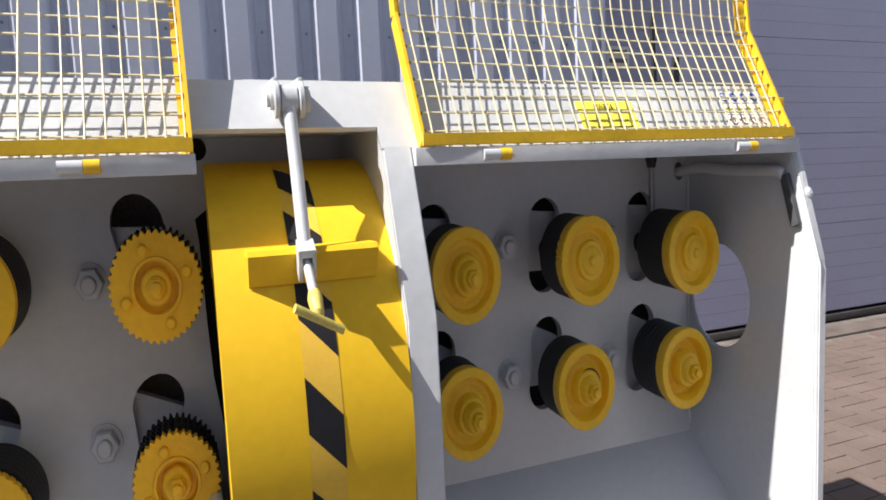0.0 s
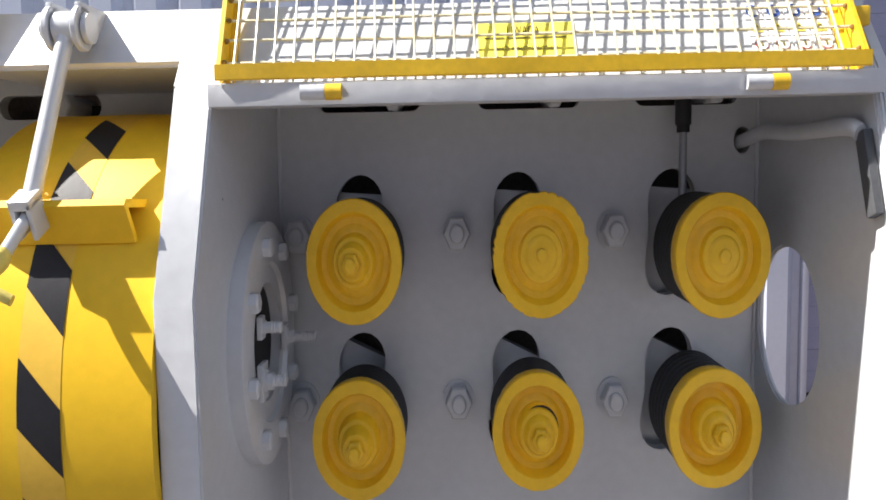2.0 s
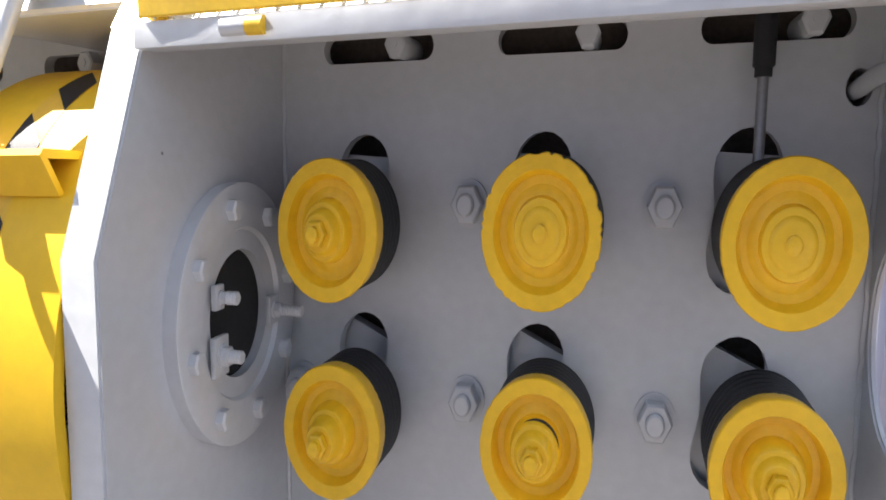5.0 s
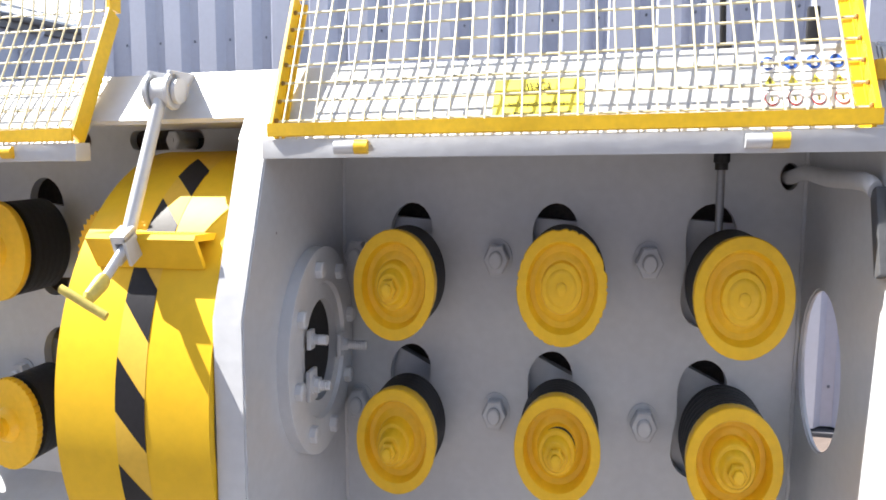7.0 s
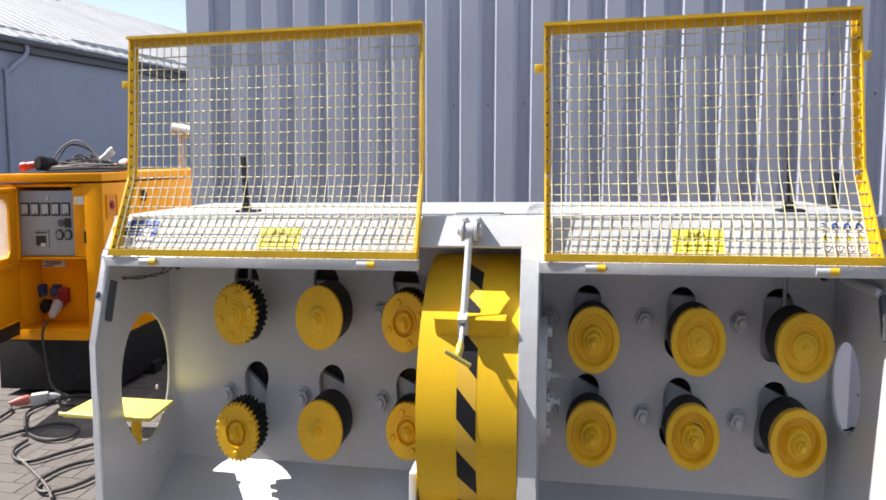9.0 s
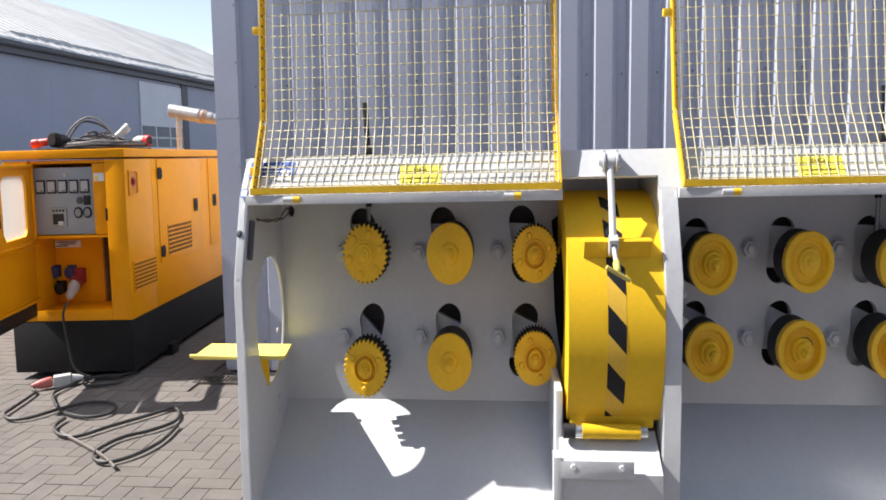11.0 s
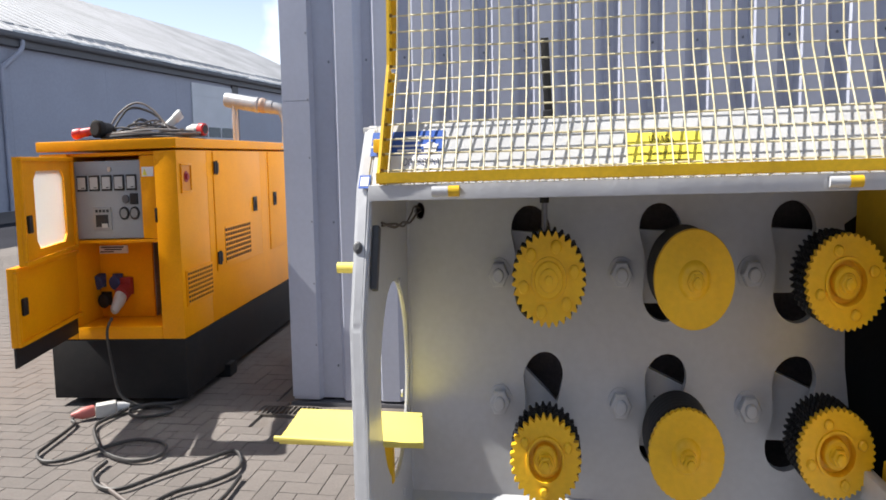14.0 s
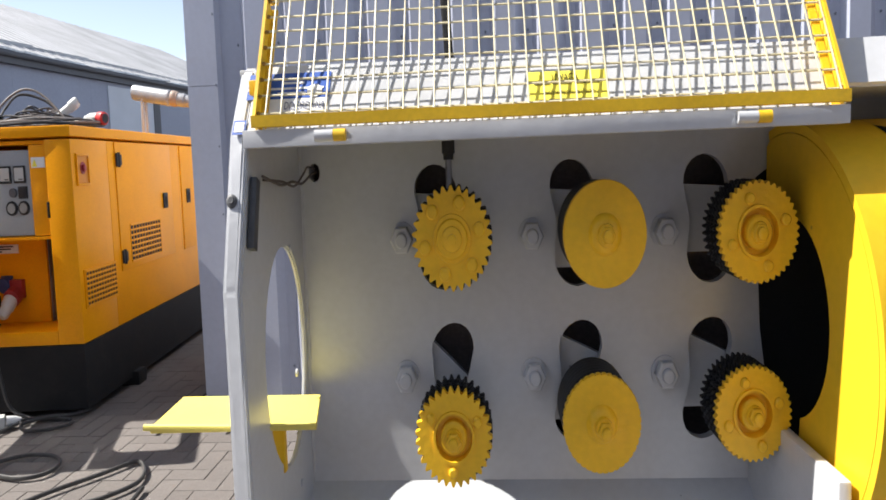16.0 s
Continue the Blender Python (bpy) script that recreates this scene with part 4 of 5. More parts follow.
for x, z in ((1.14, 1.422), (-2.008, 1.42)):
    bm = B()
    yy = -0.51 + 0.105 * (z - 1.262) / 0.283
    lathe(bm, (x, yy, z), (0, -0.94, 0.35), [(0, 0.013), (0.004, 0.013), (0.006, 0.010)], 14)
    lathe(bm, (x, yy - 0.004, z + 0.002), (0, -0.94, 0.35), [(0, 0.007), (0.004, 0.007)], 6)
    part("wall_bolt", bm, SWITCH if x < 0 else GREY, M)
for z in (0.765, 0.70, 1.30, 1.02):
    bm = B()
    lathe(bm, (-1.98, -0.11, z), (1, 0, 0), [(0, 0.009), (0.006, 0.009)], 10)
    part("wall_bolt", bm, GREY, M)

# discharge tray on the end wall
bm = B()
pts = [(-2.305, -0.352, 0.974), (-2.350, -0.066, 0.957), (-1.922, -0.066, 0.957), (-1.862, -0.342, 0.974)]
vs = [bm.verts.new(p) for p in pts] + [bm.verts.new((x, y + 0.004, z - 0.012)) for x, y, z in pts]
for f in ((0, 1, 2, 3), (7, 6, 5, 4), (0, 4, 5, 1), (1, 5, 6, 2), (2, 6, 7, 3), (3, 7, 4, 0)):
    bm.faces.new([vs[i] for i in f])
sweep(bm, [(-2.317, -0.356, 0.977), (-2.1, -0.350, 0.972), (-1.861, -0.344, 0.971)], 0.007, 8)
tray = part("tray", bm, BRIGHT_YELLOW, M, "bright yellow sheet tray through the opening")
bm = B()
box(bm, -2.015, -1.975, -0.262, -0.238, 0.845, 0.944, 0.004)
part("tray_bracket", bm, YELLOW, tray)
bm = B()
rod(bm, (-2.30, 0.22, 1.29), (-2.03, 0.22, 1.29), 0.016, 14)
part("stop_rod", bm, BRIGHT_YELLOW, M, "bright yellow round stub")

# ---- guards ----
G = [(-0.432, 1.558), (-0.288, 1.797), (-0.243, 2.262)]  # bent section of a guard, from hinge to top


def guard(low, high, drop, label):
    """low and high: the two ends at the hinge and at the top; drop: how much lower the top rail sits."""
    line = [Vector((0, y, z)) for y, z in G]
    line[2].z -= drop
    run = [0.0, (line[1] - line[0]).length]
    run.append(run[1] + (line[2] - line[1]).length)

    def on(s, side):
        """The point of the section at the length s, side from 0 to 1 across."""
        k = 0 if s < run[1] else 1
        p = line[k] + (line[k + 1] - line[k]) * ((s - run[k]) / (run[k + 1] - run[k]))
        f = s / run[2]
        a, b = low[0] + (high[0] - low[0]) * f, low[1] + (high[1] - low[1]) * f
        p.x = a + (b - a) * side
        return p

    def rail(bm, side, w):
        """One bent side rail: an angle with its web on the outer edge and a flange behind the wires."""
        for s0, s1 in ((0.0, run[1]), (run[1] + 1e-6, run[2])):
            p, q = on(s0, side), on(s1, side)
            d = (q - p).normalized()
            n = Vector((0, -d.z, d.y)).normalized()
            inward = 1 if side == 0 else -1
            section = ((0, 0.009), (w, 0.009), (w, -0.024), (0.024, -0.024), (0.024, -0.030), (0, -0.030))
            ring = [[bm.verts.new(e + Vector((a * inward, 0, 0)) + n * b) for a, b in section] for e in (p, q)]
            for i in range(6):
                bm.faces.new((ring[0][i], ring[0][(i + 1) % 6], ring[1][(i + 1) % 6], ring[1][i]))
            bm.faces.new(ring[0][::-1])
            bm.faces.new(ring[1])

    bm = B()
    gy, gz, ty, tz = line[0].y, line[0].z, line[2].y, line[2].z
    angle_bar(bm, *low, [(gy - 0.012, gz + 0.013), (gy - 0.012, gz - 0.007), (gy - 0.010, gz - 0.009), (gy - 0.006, gz - 0.009), (gy - 0.006, gz + 0.013)])
    g = part("guard", bm, GUARD_YELLOW, M, label)
    bm = B()
    angle_bar(bm, *high, [(ty + 0.010, tz - 0.024), (ty + 0.010, tz + 0.010), (ty - 0.028, tz + 0.010), (ty - 0.028, tz + 0.001), (ty + 0.001, tz + 0.001), (ty + 0.001, tz - 0.024)])
    part("top_rail", bm, GUARD_YELLOW, g)
    for side in (0, 1):
        bm = B()
        rail(bm, side, 0.008)
        part("side_rail", bm, GUARD_YELLOW, g)
    random.seed(int(100 * (low[1] + 5)))
    bm, blobs = B(), B()
    r, step = 0.0022, 0.0368
    wide = low[1] - low[0]
    sag = [random.uniform(-0.0016, 0.0016) for _ in range(60)]
    s, row = 0.02, 0
    while s < run[2] - 0.01:
        pts = [on(s + 0.0012 * math.sin(i * 0.9 + row * 1.7) + sag[row], 0.004 + 0.992 * i / 12) + Vector((0, 0.003, 0)) for i in range(13)]
        sweep(bm, pts, r, 5)
        for side in (0.011 / wide, 1 - 0.011 / wide):
            p = on(s, side)
            lathe(blobs, (p.x - 0.004, p.y, p.z), (1, 0, 0.1), [(0, 0.002), (0.003, 0.0040), (0.007, 0.0036), (0.010, 0.0015)], 7)
        s, row = s + step, row + 1
    n = int((wide - 0.04) / step)
    for k in range(n + 1):
        f = (0.03 + k * step) / wide
        lean = random.uniform(-0.0022, 0.0022)
        pts = [on(-0.014 + (run[2] + 0.013) * i / 16, f) + Vector((lean * i / 16 + 0.0008 * math.sin(i * 0.8 + k), -0.003, 0)) for i in range(17)]
        sweep(bm, pts, r, 5)
    tagged(part("weld_bead", blobs, RUST, g, "rusty brown weld spots"), kind="stuff")
    tagged(part("wire_mesh", bm, WIRE, g, "welded wire mesh with worn yellow paint"), kind="stuff")
    return g


RUST = material("rusty_weld", (0.26, 0.15, 0.035), 0.7, var=0.3, scale=40)
WIRE = material("wire_paint", (0.62, 0.56, 0.36), 0.4, var=0.2, scale=10, dirt=(0.64, 0.63, 0.58), dirt_amount=0.85)
for low, high, drop, hs in (((-1.955, -0.588), (-1.957, -0.600), 0.0, (-1.77, -0.80)), ((-0.088, 1.087), (-0.106, 1.050), 0.026, (0.10, 0.90))):
    g = guard(low, high, drop, "raised yellow wire mesh guard")
    for h in hs:
        bm = B()
        rod(bm, (h - 0.034, -0.440, 1.531), (h + 0.010, -0.440, 1.531), 0.0105, 16)
        a = part("hinge", bm, GREY, g, "pale hinge barrel")
        bm = B()
        rod(bm, (h + 0.011, -0.440, 1.531), (h + 0.040, -0.440, 1.531), 0.0112, 16)
        part("hinge_half", bm, GUARD_YELLOW, a, "yellow hinge barrel")
    for x in (high[0] - 0.034, high[1] - 0.001):
        if x < low[0] or low[0] > -1:
            bm = B()
            box(bm, x, x + 0.035, -0.262, -0.235, 2.10, 2.125, 0.003)
            part("lug", bm, GUARD_YELLOW, g)
for x, w in ((1.094, 0.030), (-1.980, 0.030)):
    bm = B()
    box(bm, x, x + w, -0.378, -0.335, 1.612, 1.640, 0.004)
    part("stop_lug", bm, GUARD_YELLOW, M)

# stickers on the sloping sheet
def text_on_slope(body, x0, z, height, width, mat_, off, parent, name="lettering"):
    cu = bpy.data.curves.new("lettering", "FONT")
    cu.body, cu.size = body, 1.0
    tmp = new("lettering", cu)
    bpy.context.view_layer.update()
    me = bpy.data.meshes.new_from_object(tmp.evaluated_get(bpy.context.evaluated_depsgraph_get()))
    bpy.data.objects.remove(tmp)
    co = np.array([v.co[:] for v in me.vertices])
    lo, hi = co.min(0), co.max(0)
    bm = B()
    bm.from_mesh(me)
    for v in bm.verts:
        a, b = (v.co.x - lo[0]) / (hi[0] - lo[0]), (v.co.y - lo[1]) / (hi[1] - lo[1])
        zz = z + b * height
        k = (zz - 1.545) / 0.123
        v.co = (x0 + a * width, -0.405 + 0.10 * k - off * 0.776, zz + off * 0.631)
    bpy.data.meshes.remove(me)
    return part(name, bm, mat_, parent)


STICK_YELLOW = material("sticker_yellow", (0.88, 0.78, 0.10), 0.4, var=0.04, bump=0.02)
STICK_WHITE = material("sticker_white", (0.78, 0.78, 0.78), 0.4, var=0.03, bump=0.02)
STICK_BLUE = material("sticker_blue", (0.03, 0.10, 0.42), 0.4, var=0.04, bump=0.02)
FADED_BLUE = material("faded_blue_print", (0.12, 0.14, 0.24), 0.5, var=0.1)
FADED = material("faded_print", (0.16, 0.14, 0.03), 0.5, var=0.1)
for x0 in (-1.294, 0.391):
    bm = B()
    slope(bm, x0, x0 + 0.185, 1.566, 1.630, 0.001, 0.005)
    s = part("warning_sticker", bm, STICK_YELLOW, M, "yellow warning sticker with black lettering")
    text_on_slope("UWAGA", x0 + 0.056, 1.609, 0.015, 0.062, TAPE_BLACK, 0.0065, s)
    text_on_slope("należy wyłączyć obrabiarkę", x0 + 0.032, 1.583, 0.011, 0.122, TAPE_BLACK, 0.0065, s)
    for z, a, b in ((1.604, 0.012, 0.050), (1.604, 0.056, 0.100), (1.604, 0.108, 0.168), (1.574, 0.020, 0.038), (1.574, 0.044, 0.085), (1.574, 0.092, 0.160)):
        bm = B()
        slope(bm, x0 + a, x0 + b, z, z + 0.0022, 0.0005, 0.0065)
        part("print_bar", bm, FADED, s)
bm = B()
slope(bm, -1.993, -1.785, 1.602, 1.652, 0.001, 0.005)
s = part("maker_sticker", bm, STICK_BLUE, M, "blue and white maker's sticker")
bm = B()
slope(bm, -1.955, -1.785, 1.566, 1.601, 0.001, 0.005)
part("sticker_foot", bm, STICK_WHITE, s)
for z, a, b in ((1.636, -1.905, -1.83), (1.629, -1.905, -1.85), (1.609, -1.915, -1.845)):
    bm = B()
    slope(bm, a, b, z, z + 0.004, 0.0005, 0.0065)
    part("print_bar", bm, STICK_WHITE, s)
bm = B()
slope(bm, -1.992, -1.800, 1.6185, 1.6225, 0.0005, 0.0062)
part("white_line", bm, STICK_WHITE, s)
bm = B()
rim = []
for i in range(20):
    zz = 1.614 + 0.0125 * math.sin(math.tau * i / 20)
    rim.append(bm.verts.new((-1.822 + 0.019 * math.cos(math.tau * i / 20), -0.405 + 0.10 * (zz - 1.545) / 0.123 - 0.007 * 0.776, zz + 0.007 * 0.631)))
bm.faces.new(rim)
part("white_mark", bm, STICK_WHITE, s)
text_on_slope("DO DREWNA", -1.893, 1.579, 0.015, 0.100, FADED_BLUE, 0.0065, s)
sign = None
for r_, (z, mat_) in enumerate(((1.639, STICK_BLUE), (1.612, STICK_YELLOW), (1.586, STICK_WHITE))):
    for c_ in range(4):
        x = 0.905 + 0.040 * c_
        bm = B()
        slope(bm, x, x + 0.036, z - 0.012, z + 0.012, 0.0008, 0.005)
        base = part("safety_sign", bm, STICK_WHITE, M, "small white safety sign")
        bm = B()
        n = 3 if r_ == 1 else 18
        k0 = (z - 1.545) / 0.123
        vs = []
        for i in range(n):
            a = math.tau * i / n + math.pi / 2
            xx, zz = x + 0.018 + 0.0125 * math.cos(a), z + 0.0105 * math.sin(a) - (0.002 if r_ == 1 else 0)
            k = (zz - 1.545) / 0.123
            vs.append(bm.verts.new((xx, -0.405 + 0.10 * k - 0.0065 * 0.776, zz + 0.0065 * 0.631)))
        bm.faces.new(vs)
        part("sign_face", bm, RED if r_ == 2 else mat_, base)
        bm = B()
        half = (0.009, 0.004, 0.005, 0.006)[c_] if r_ == 0 else 0.002
        tall = (0.007, 0.005, 0.006, 0.004)[c_] if r_ == 0 else 0.004
        slope(bm, x + 0.018 - half, x + 0.018 + half, z - tall - 0.001, z + tall - 0.002, 0.0004, 0.0082)
        part("sign_figure", bm, STICK_WHITE if r_ == 0 else FADED, base)
        if r_ == 2:
            bm = B()
            vs = []
            for i in range(18):
                a = math.tau * i / 18
                xx, zz = x + 0.018 + 0.0110 * math.cos(a), z + 0.0092 * math.sin(a)
                k = (zz - 1.545) / 0.123
                vs.append(bm.verts.new((xx, -0.405 + 0.10 * k - 0.0075 * 0.776, zz + 0.0075 * 0.631)))
            bm.faces.new(vs)
            part("sign_middle", bm, STICK_WHITE, base)
bm = B()
slope(bm, -2.013, -1.982, 1.536, 1.562, 0.001, 0.0065)
s = part("small_sticker", bm, STICK_BLUE, M, "small blue-framed sticker")
bm = B()
slope(bm, -2.009, -1.986, 1.540, 1.558, 0.0005, 0.0075)
part("sticker_field", bm, STICK_WHITE, s)

# levers on the top
for x, lean, w in ((-1.498, -0.012, 0.026), (0.888, -0.010, 0.014)):
    bm = B()
    box(bm, x - 0.04, x + 0.06, -0.105, -0.035, 1.668, 1.676, 0.002)
    box(bm, x - 0.018, x + 0.018, -0.088, -0.052, 1.674, 1.70, 0.006)
    box(bm, x - w / 2, x + w / 2, -0.075, -0.063, 1.69, 1.866, 0.004, Matrix.Translation((x, 0, 1.69)) @ Matrix.Shear("XY", 4, (lean / 0.176, 0)) @ Matrix.Translation((-x, 0, -1.69)))
    part("lever", bm, BLACK, M, "black upright lever on a foot plate")
bm = B()
box(bm, 1.112, 1.142, 0.095, 0.109, 1.668, 1.783, 0.006)
part("lever", bm, BLACK, M)

# weld seams in the corners
random.seed(21)
for x in (-1.978, -0.103, 1.113):
    pts = [(x + random.uniform(-0.002, 0.002), PLATE_Y - 0.002 + random.uniform(-0.002, 0.002), 0.74 + 0.9 * k / 60) for k in range(61)]
    bm = B()
    sweep(bm, pts, 0.0055, 6)
    part("weld_seam", bm, GREY, M)
# ---- generator ----
GT = Matrix.Translation((-4.65, 2.92, 0)) @ Matrix.Rotation(radians(4.0), 4, "Z")
GW = 1.255  # width of the cabinet
gen = thing("generator", (-5.3, 4.2, 0), "orange diesel generator cabinet on a black tank base", "generator")


def gpart(name, bm, mat_, parent=None, label="", angle=35):
    bm.transform(GT)
    return part(name, bm, mat_, parent or gen, label, angle=angle)


L = 3.7
SOCKET_BLUE = material("socket_blue", (0.03, 0.05, 0.16), 0.45, var=0.1)
DULL_RED = material("dull_red", (0.30, 0.025, 0.03), 0.5, var=0.15)
bm = B()
box(bm, -GW - 0.005, -0.005, 0.0, L, 0.055, 0.458, 0.01)
gpart("tank_base", bm, BASE_BLACK, label="black steel tank base")
for yy in (0.75, 3.0):
    bm = B()
    box(bm, -GW - 0.05, 0.05, yy, yy + 0.16, 0.0, 0.10, 0.008)
    gpart("skid", bm, BASE_BLACK)
bm = B()
box(bm, -GW, 0, 0.56, L, 0.46, 1.70, 0.012)
gpart("cabinet", bm, ORANGE, label="orange painted sheet cabinet")
for name, size in (("front_post", (-0.207, 0, 0, 0.558, 0.46, 1.70)), ("front_post", (-GW, -1.002, 0, 0.558, 0.46, 1.70)), ("sill", (-1.0, -0.209, 0.0, 0.558, 0.46, 0.545)), ("header", (-1.0, -0.209, 0.04, 0.558, 1.675, 1.70)), ("panel_side", (-0.352, -0.209, 0.03, 0.418, 1.127, 1.673))):
    bm = B()
    box(bm, *size, 0.008)
    gpart(name, bm, ORANGE)
bm = B()
box(bm, -GW - 0.015, 0.012, -0.015, L + 0.02, 1.714, 1.780, 0.010)
gpart("lid", bm, ORANGE, label="orange lid with a turned edge")
bm = B()
box(bm, -0.998, -0.211, 0.02, 0.558, 1.105, 1.125)
gpart("shelf", bm, ORANGE)
bm = B()
box(bm, -0.972, -0.356, 0.05, 0.07, 1.132, 1.645, 0.004)
panel = gpart("control_panel", bm, PANEL, label="grey instrument panel with gauges")
BEZEL = material("grey_bezel", (0.30, 0.31, 0.31), 0.45, var=0.08)
DIAL = material("gauge_face", (0.46, 0.47, 0.47), 0.35, var=0.05)
for k in range(5):
    x = -0.900 + 0.1145 * k
    bm = B()
    box(bm, x - 0.046, x + 0.046, 0.036, 0.05, 1.448, 1.552, 0.004)
    g = gpart("gauge", bm, BLACK, panel, "square black-rimmed gauge")
    bm = B()
    box(bm, x - 0.036, x + 0.036, 0.033, 0.0358, 1.462, 1.540)
    gpart("dial", bm, DIAL, g)
    bm = B()
    box(bm, x - 0.002, x + 0.03, 0.031, 0.0328, 1.468, 1.474)
    gpart("needle", bm, BLACK, g)
bm = B()
box(bm, -0.813, -0.643, 0.034, 0.05, 1.190, 1.340, 0.006)
ctl = gpart("controller", bm, BEZEL, panel, "grey digital controller with a dark screen")
bm = B()
box(bm, -0.785, -0.670, 0.031, 0.0338, 1.212, 1.292, 0.001)
gpart("screen", bm, BLACK, ctl)
bm = B()
box(bm, -0.729, -0.676, 0.028, 0.0308, 1.207, 1.234)
gpart("display", bm, LIGHT, ctl)
bm = B()
for k in range(4):
    box(bm, -0.785 + 0.034 * k, -0.764 + 0.034 * k, 0.030, 0.0338, 1.308, 1.326)
gpart("keys", bm, BLACK, ctl)
for x in (-0.523, -0.427):
    bm = B()
    lathe(bm, (x, 0.05, 1.298), (0, -1, 0), [(0, 0.043), (0.014, 0.043), (0.016, 0.038)], 28)
    g = gpart("round_meter", bm, BLACK, panel)
    bm = B()
    lathe(bm, (x, 0.034, 1.298), (0, -1, 0), [(0, 0.031), (0.001, 0.031)], 24)
    gpart("dial", bm, material("meter_face", (0.25, 0.26, 0.26), 0.3), g)
bm = B()
box(bm, -0.461, -0.391, 0.036, 0.05, 1.355, 1.428, 0.004)
gpart("switch", bm, BLACK, panel)
bm = B()
lathe(bm, (-0.502, 0.05, 1.391), (0, -1, 0), [(0, 0.028), (0.02, 0.028), (0.022, 0.02)], 20)
gpart("push_button", bm, HALL_DARK, panel)
bm = B()
lathe(bm, (-0.641, 0.05, 1.59), (0, -1, 0), [(0, 0.016), (0.012, 0.016)], 16)
gpart("key_switch", bm, STEEL, panel)
bm = B()
box(bm, -0.998, -0.475, 0.36, 0.38, 0.547, 1.104)
socket_panel = gpart("socket_panel", bm, ORANGE)


def rpart(name, bm, *rest, **words):
    """A part of the socket panel, set back into the recess."""
    bm.transform(Matrix.Translation((-0.115, 0.21, 0.008)))
    return gpart(name, bm, *rest, **words)


bm = B()
box(bm, -0.870, -0.592, 0.140, 0.149, 0.992, 1.048)
plate_ = rpart("name_plate", bm, STICK_WHITE, label="white name plate with unreadable print")
for z, a, b in ((1.032, -0.84, -0.62), (1.016, -0.81, -0.64), (1.000, -0.85, -0.72)):
    bm = B()
    box(bm, a - 0.01, b - 0.01, 0.137, 0.1395, z, z + 0.008)
    rpart("print_bar", bm, TAPE_BLACK, plate_)
for x, z, m in ((-0.875, 0.803, SOCKET_BLUE), (-0.705, 0.800, SOCKET_BLUE), (-0.825, 0.672, BLACK)):
    bm = B()
    box(bm, x - 0.05, x + 0.05, 0.13, 0.15, z - 0.05, z + 0.05, 0.01)
    lathe(bm, (x, 0.13, z), (0, -1, -0.25), [(0, 0.052), (0.05, 0.052), (0.055, 0.045)], 22)
    rpart("socket", bm, m, label="blue covered socket" if m is SOCKET_BLUE else "black covered socket")
bm = B()
box(bm, -0.66, -0.555, 0.09, 0.15, 0.70, 0.825, 0.012)
lathe(bm, (-0.607, 0.09, 0.735), (0, -1, -0.35), [(0, 0.06), (0.07, 0.062)], 24)
cee = rpart("power_socket", bm, DULL_RED, label="red industrial socket")
bm = B()
lathe(bm, (-0.612, 0.03, 0.705), (-0.05, -1, -0.75), [(0, 0.052), (0.06, 0.050), (0.07, 0.043), (0.13, 0.038), (0.15, 0.022)], 24)
rpart("plug", bm, LIGHT, cee, "light grey plugged-in connector")
# recess walls in brown, which stands in for cabinet orange in shade
bm = B()
box(bm, -0.474, -0.210, 0.50, 0.558, 0.547, 1.104)
box(bm, -0.4745, -0.465, 0.381, 0.499, 0.547, 1.104)
gpart("breaker_recess", bm, INSIDE_BROWN)
bm = B()
box(bm, -0.332, -0.224, 0.024, 0.0285, 1.536, 1.598)
st = gpart("warning_label", bm, STICK_WHITE, label="small warning label")
bm = B()
vs = [bm.verts.new(p) for p in ((-0.325, 0.022, 1.543), (-0.282, 0.022, 1.543), (-0.3035, 0.022, 1.590))]
bm.faces.new(vs)
gpart("warning_triangle", bm, STICK_YELLOW, st)
bm = B()
box(bm, -0.212, -0.194, -0.012, 0.0, 1.235, 1.33, 0.004)
gpart("strike_plate", bm, BASE_BLACK)

# side doors, vents, hinges and locks
bm = B()
box(bm, 0.0, 0.010, 0.675, 1.845, 0.820, 1.695, 0.004)
sd = gpart("side_door", bm, ORANGE, label="orange side door with vent")
bm = B()
box(bm, 0.0, 0.010, 2.11, 3.25, 0.820, 1.695, 0.004)
sd2 = gpart("side_door", bm, ORANGE, label="orange side door")


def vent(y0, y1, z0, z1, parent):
    # flat near-black sheet paints the shaded depth behind the louvres
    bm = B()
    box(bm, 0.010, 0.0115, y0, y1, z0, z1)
    v = gpart("vent", bm, SHADE_BLACK, parent, "louvred vent over a near-black shade sheet")
    rows, cols = 7, 11
    for k in range(rows + 1):
        bm = B()
        z = z0 + (z1 - z0) * k / rows
        box(bm, 0.0115, 0.017, y0, y1, z - 0.0065, z + 0.0065)
        gpart("slat", bm, ORANGE, v)
    for k in range(cols + 1):
        bm = B()
        y = y0 + (y1 - y0) * k / cols
        box(bm, 0.0115, 0.015, y - 0.004, y + 0.004, z0, z1)
        gpart("bar", bm, ORANGE, v)


vent(0.86, 1.50, 0.865, 1.122, sd)
bm = B()
box(bm, 0.0, 0.009, 0.055, 0.57, 0.665, 0.905)
vp = gpart("vent_panel", bm, ORANGE)
vent(0.07, 0.55, 0.680, 0.894, vp)
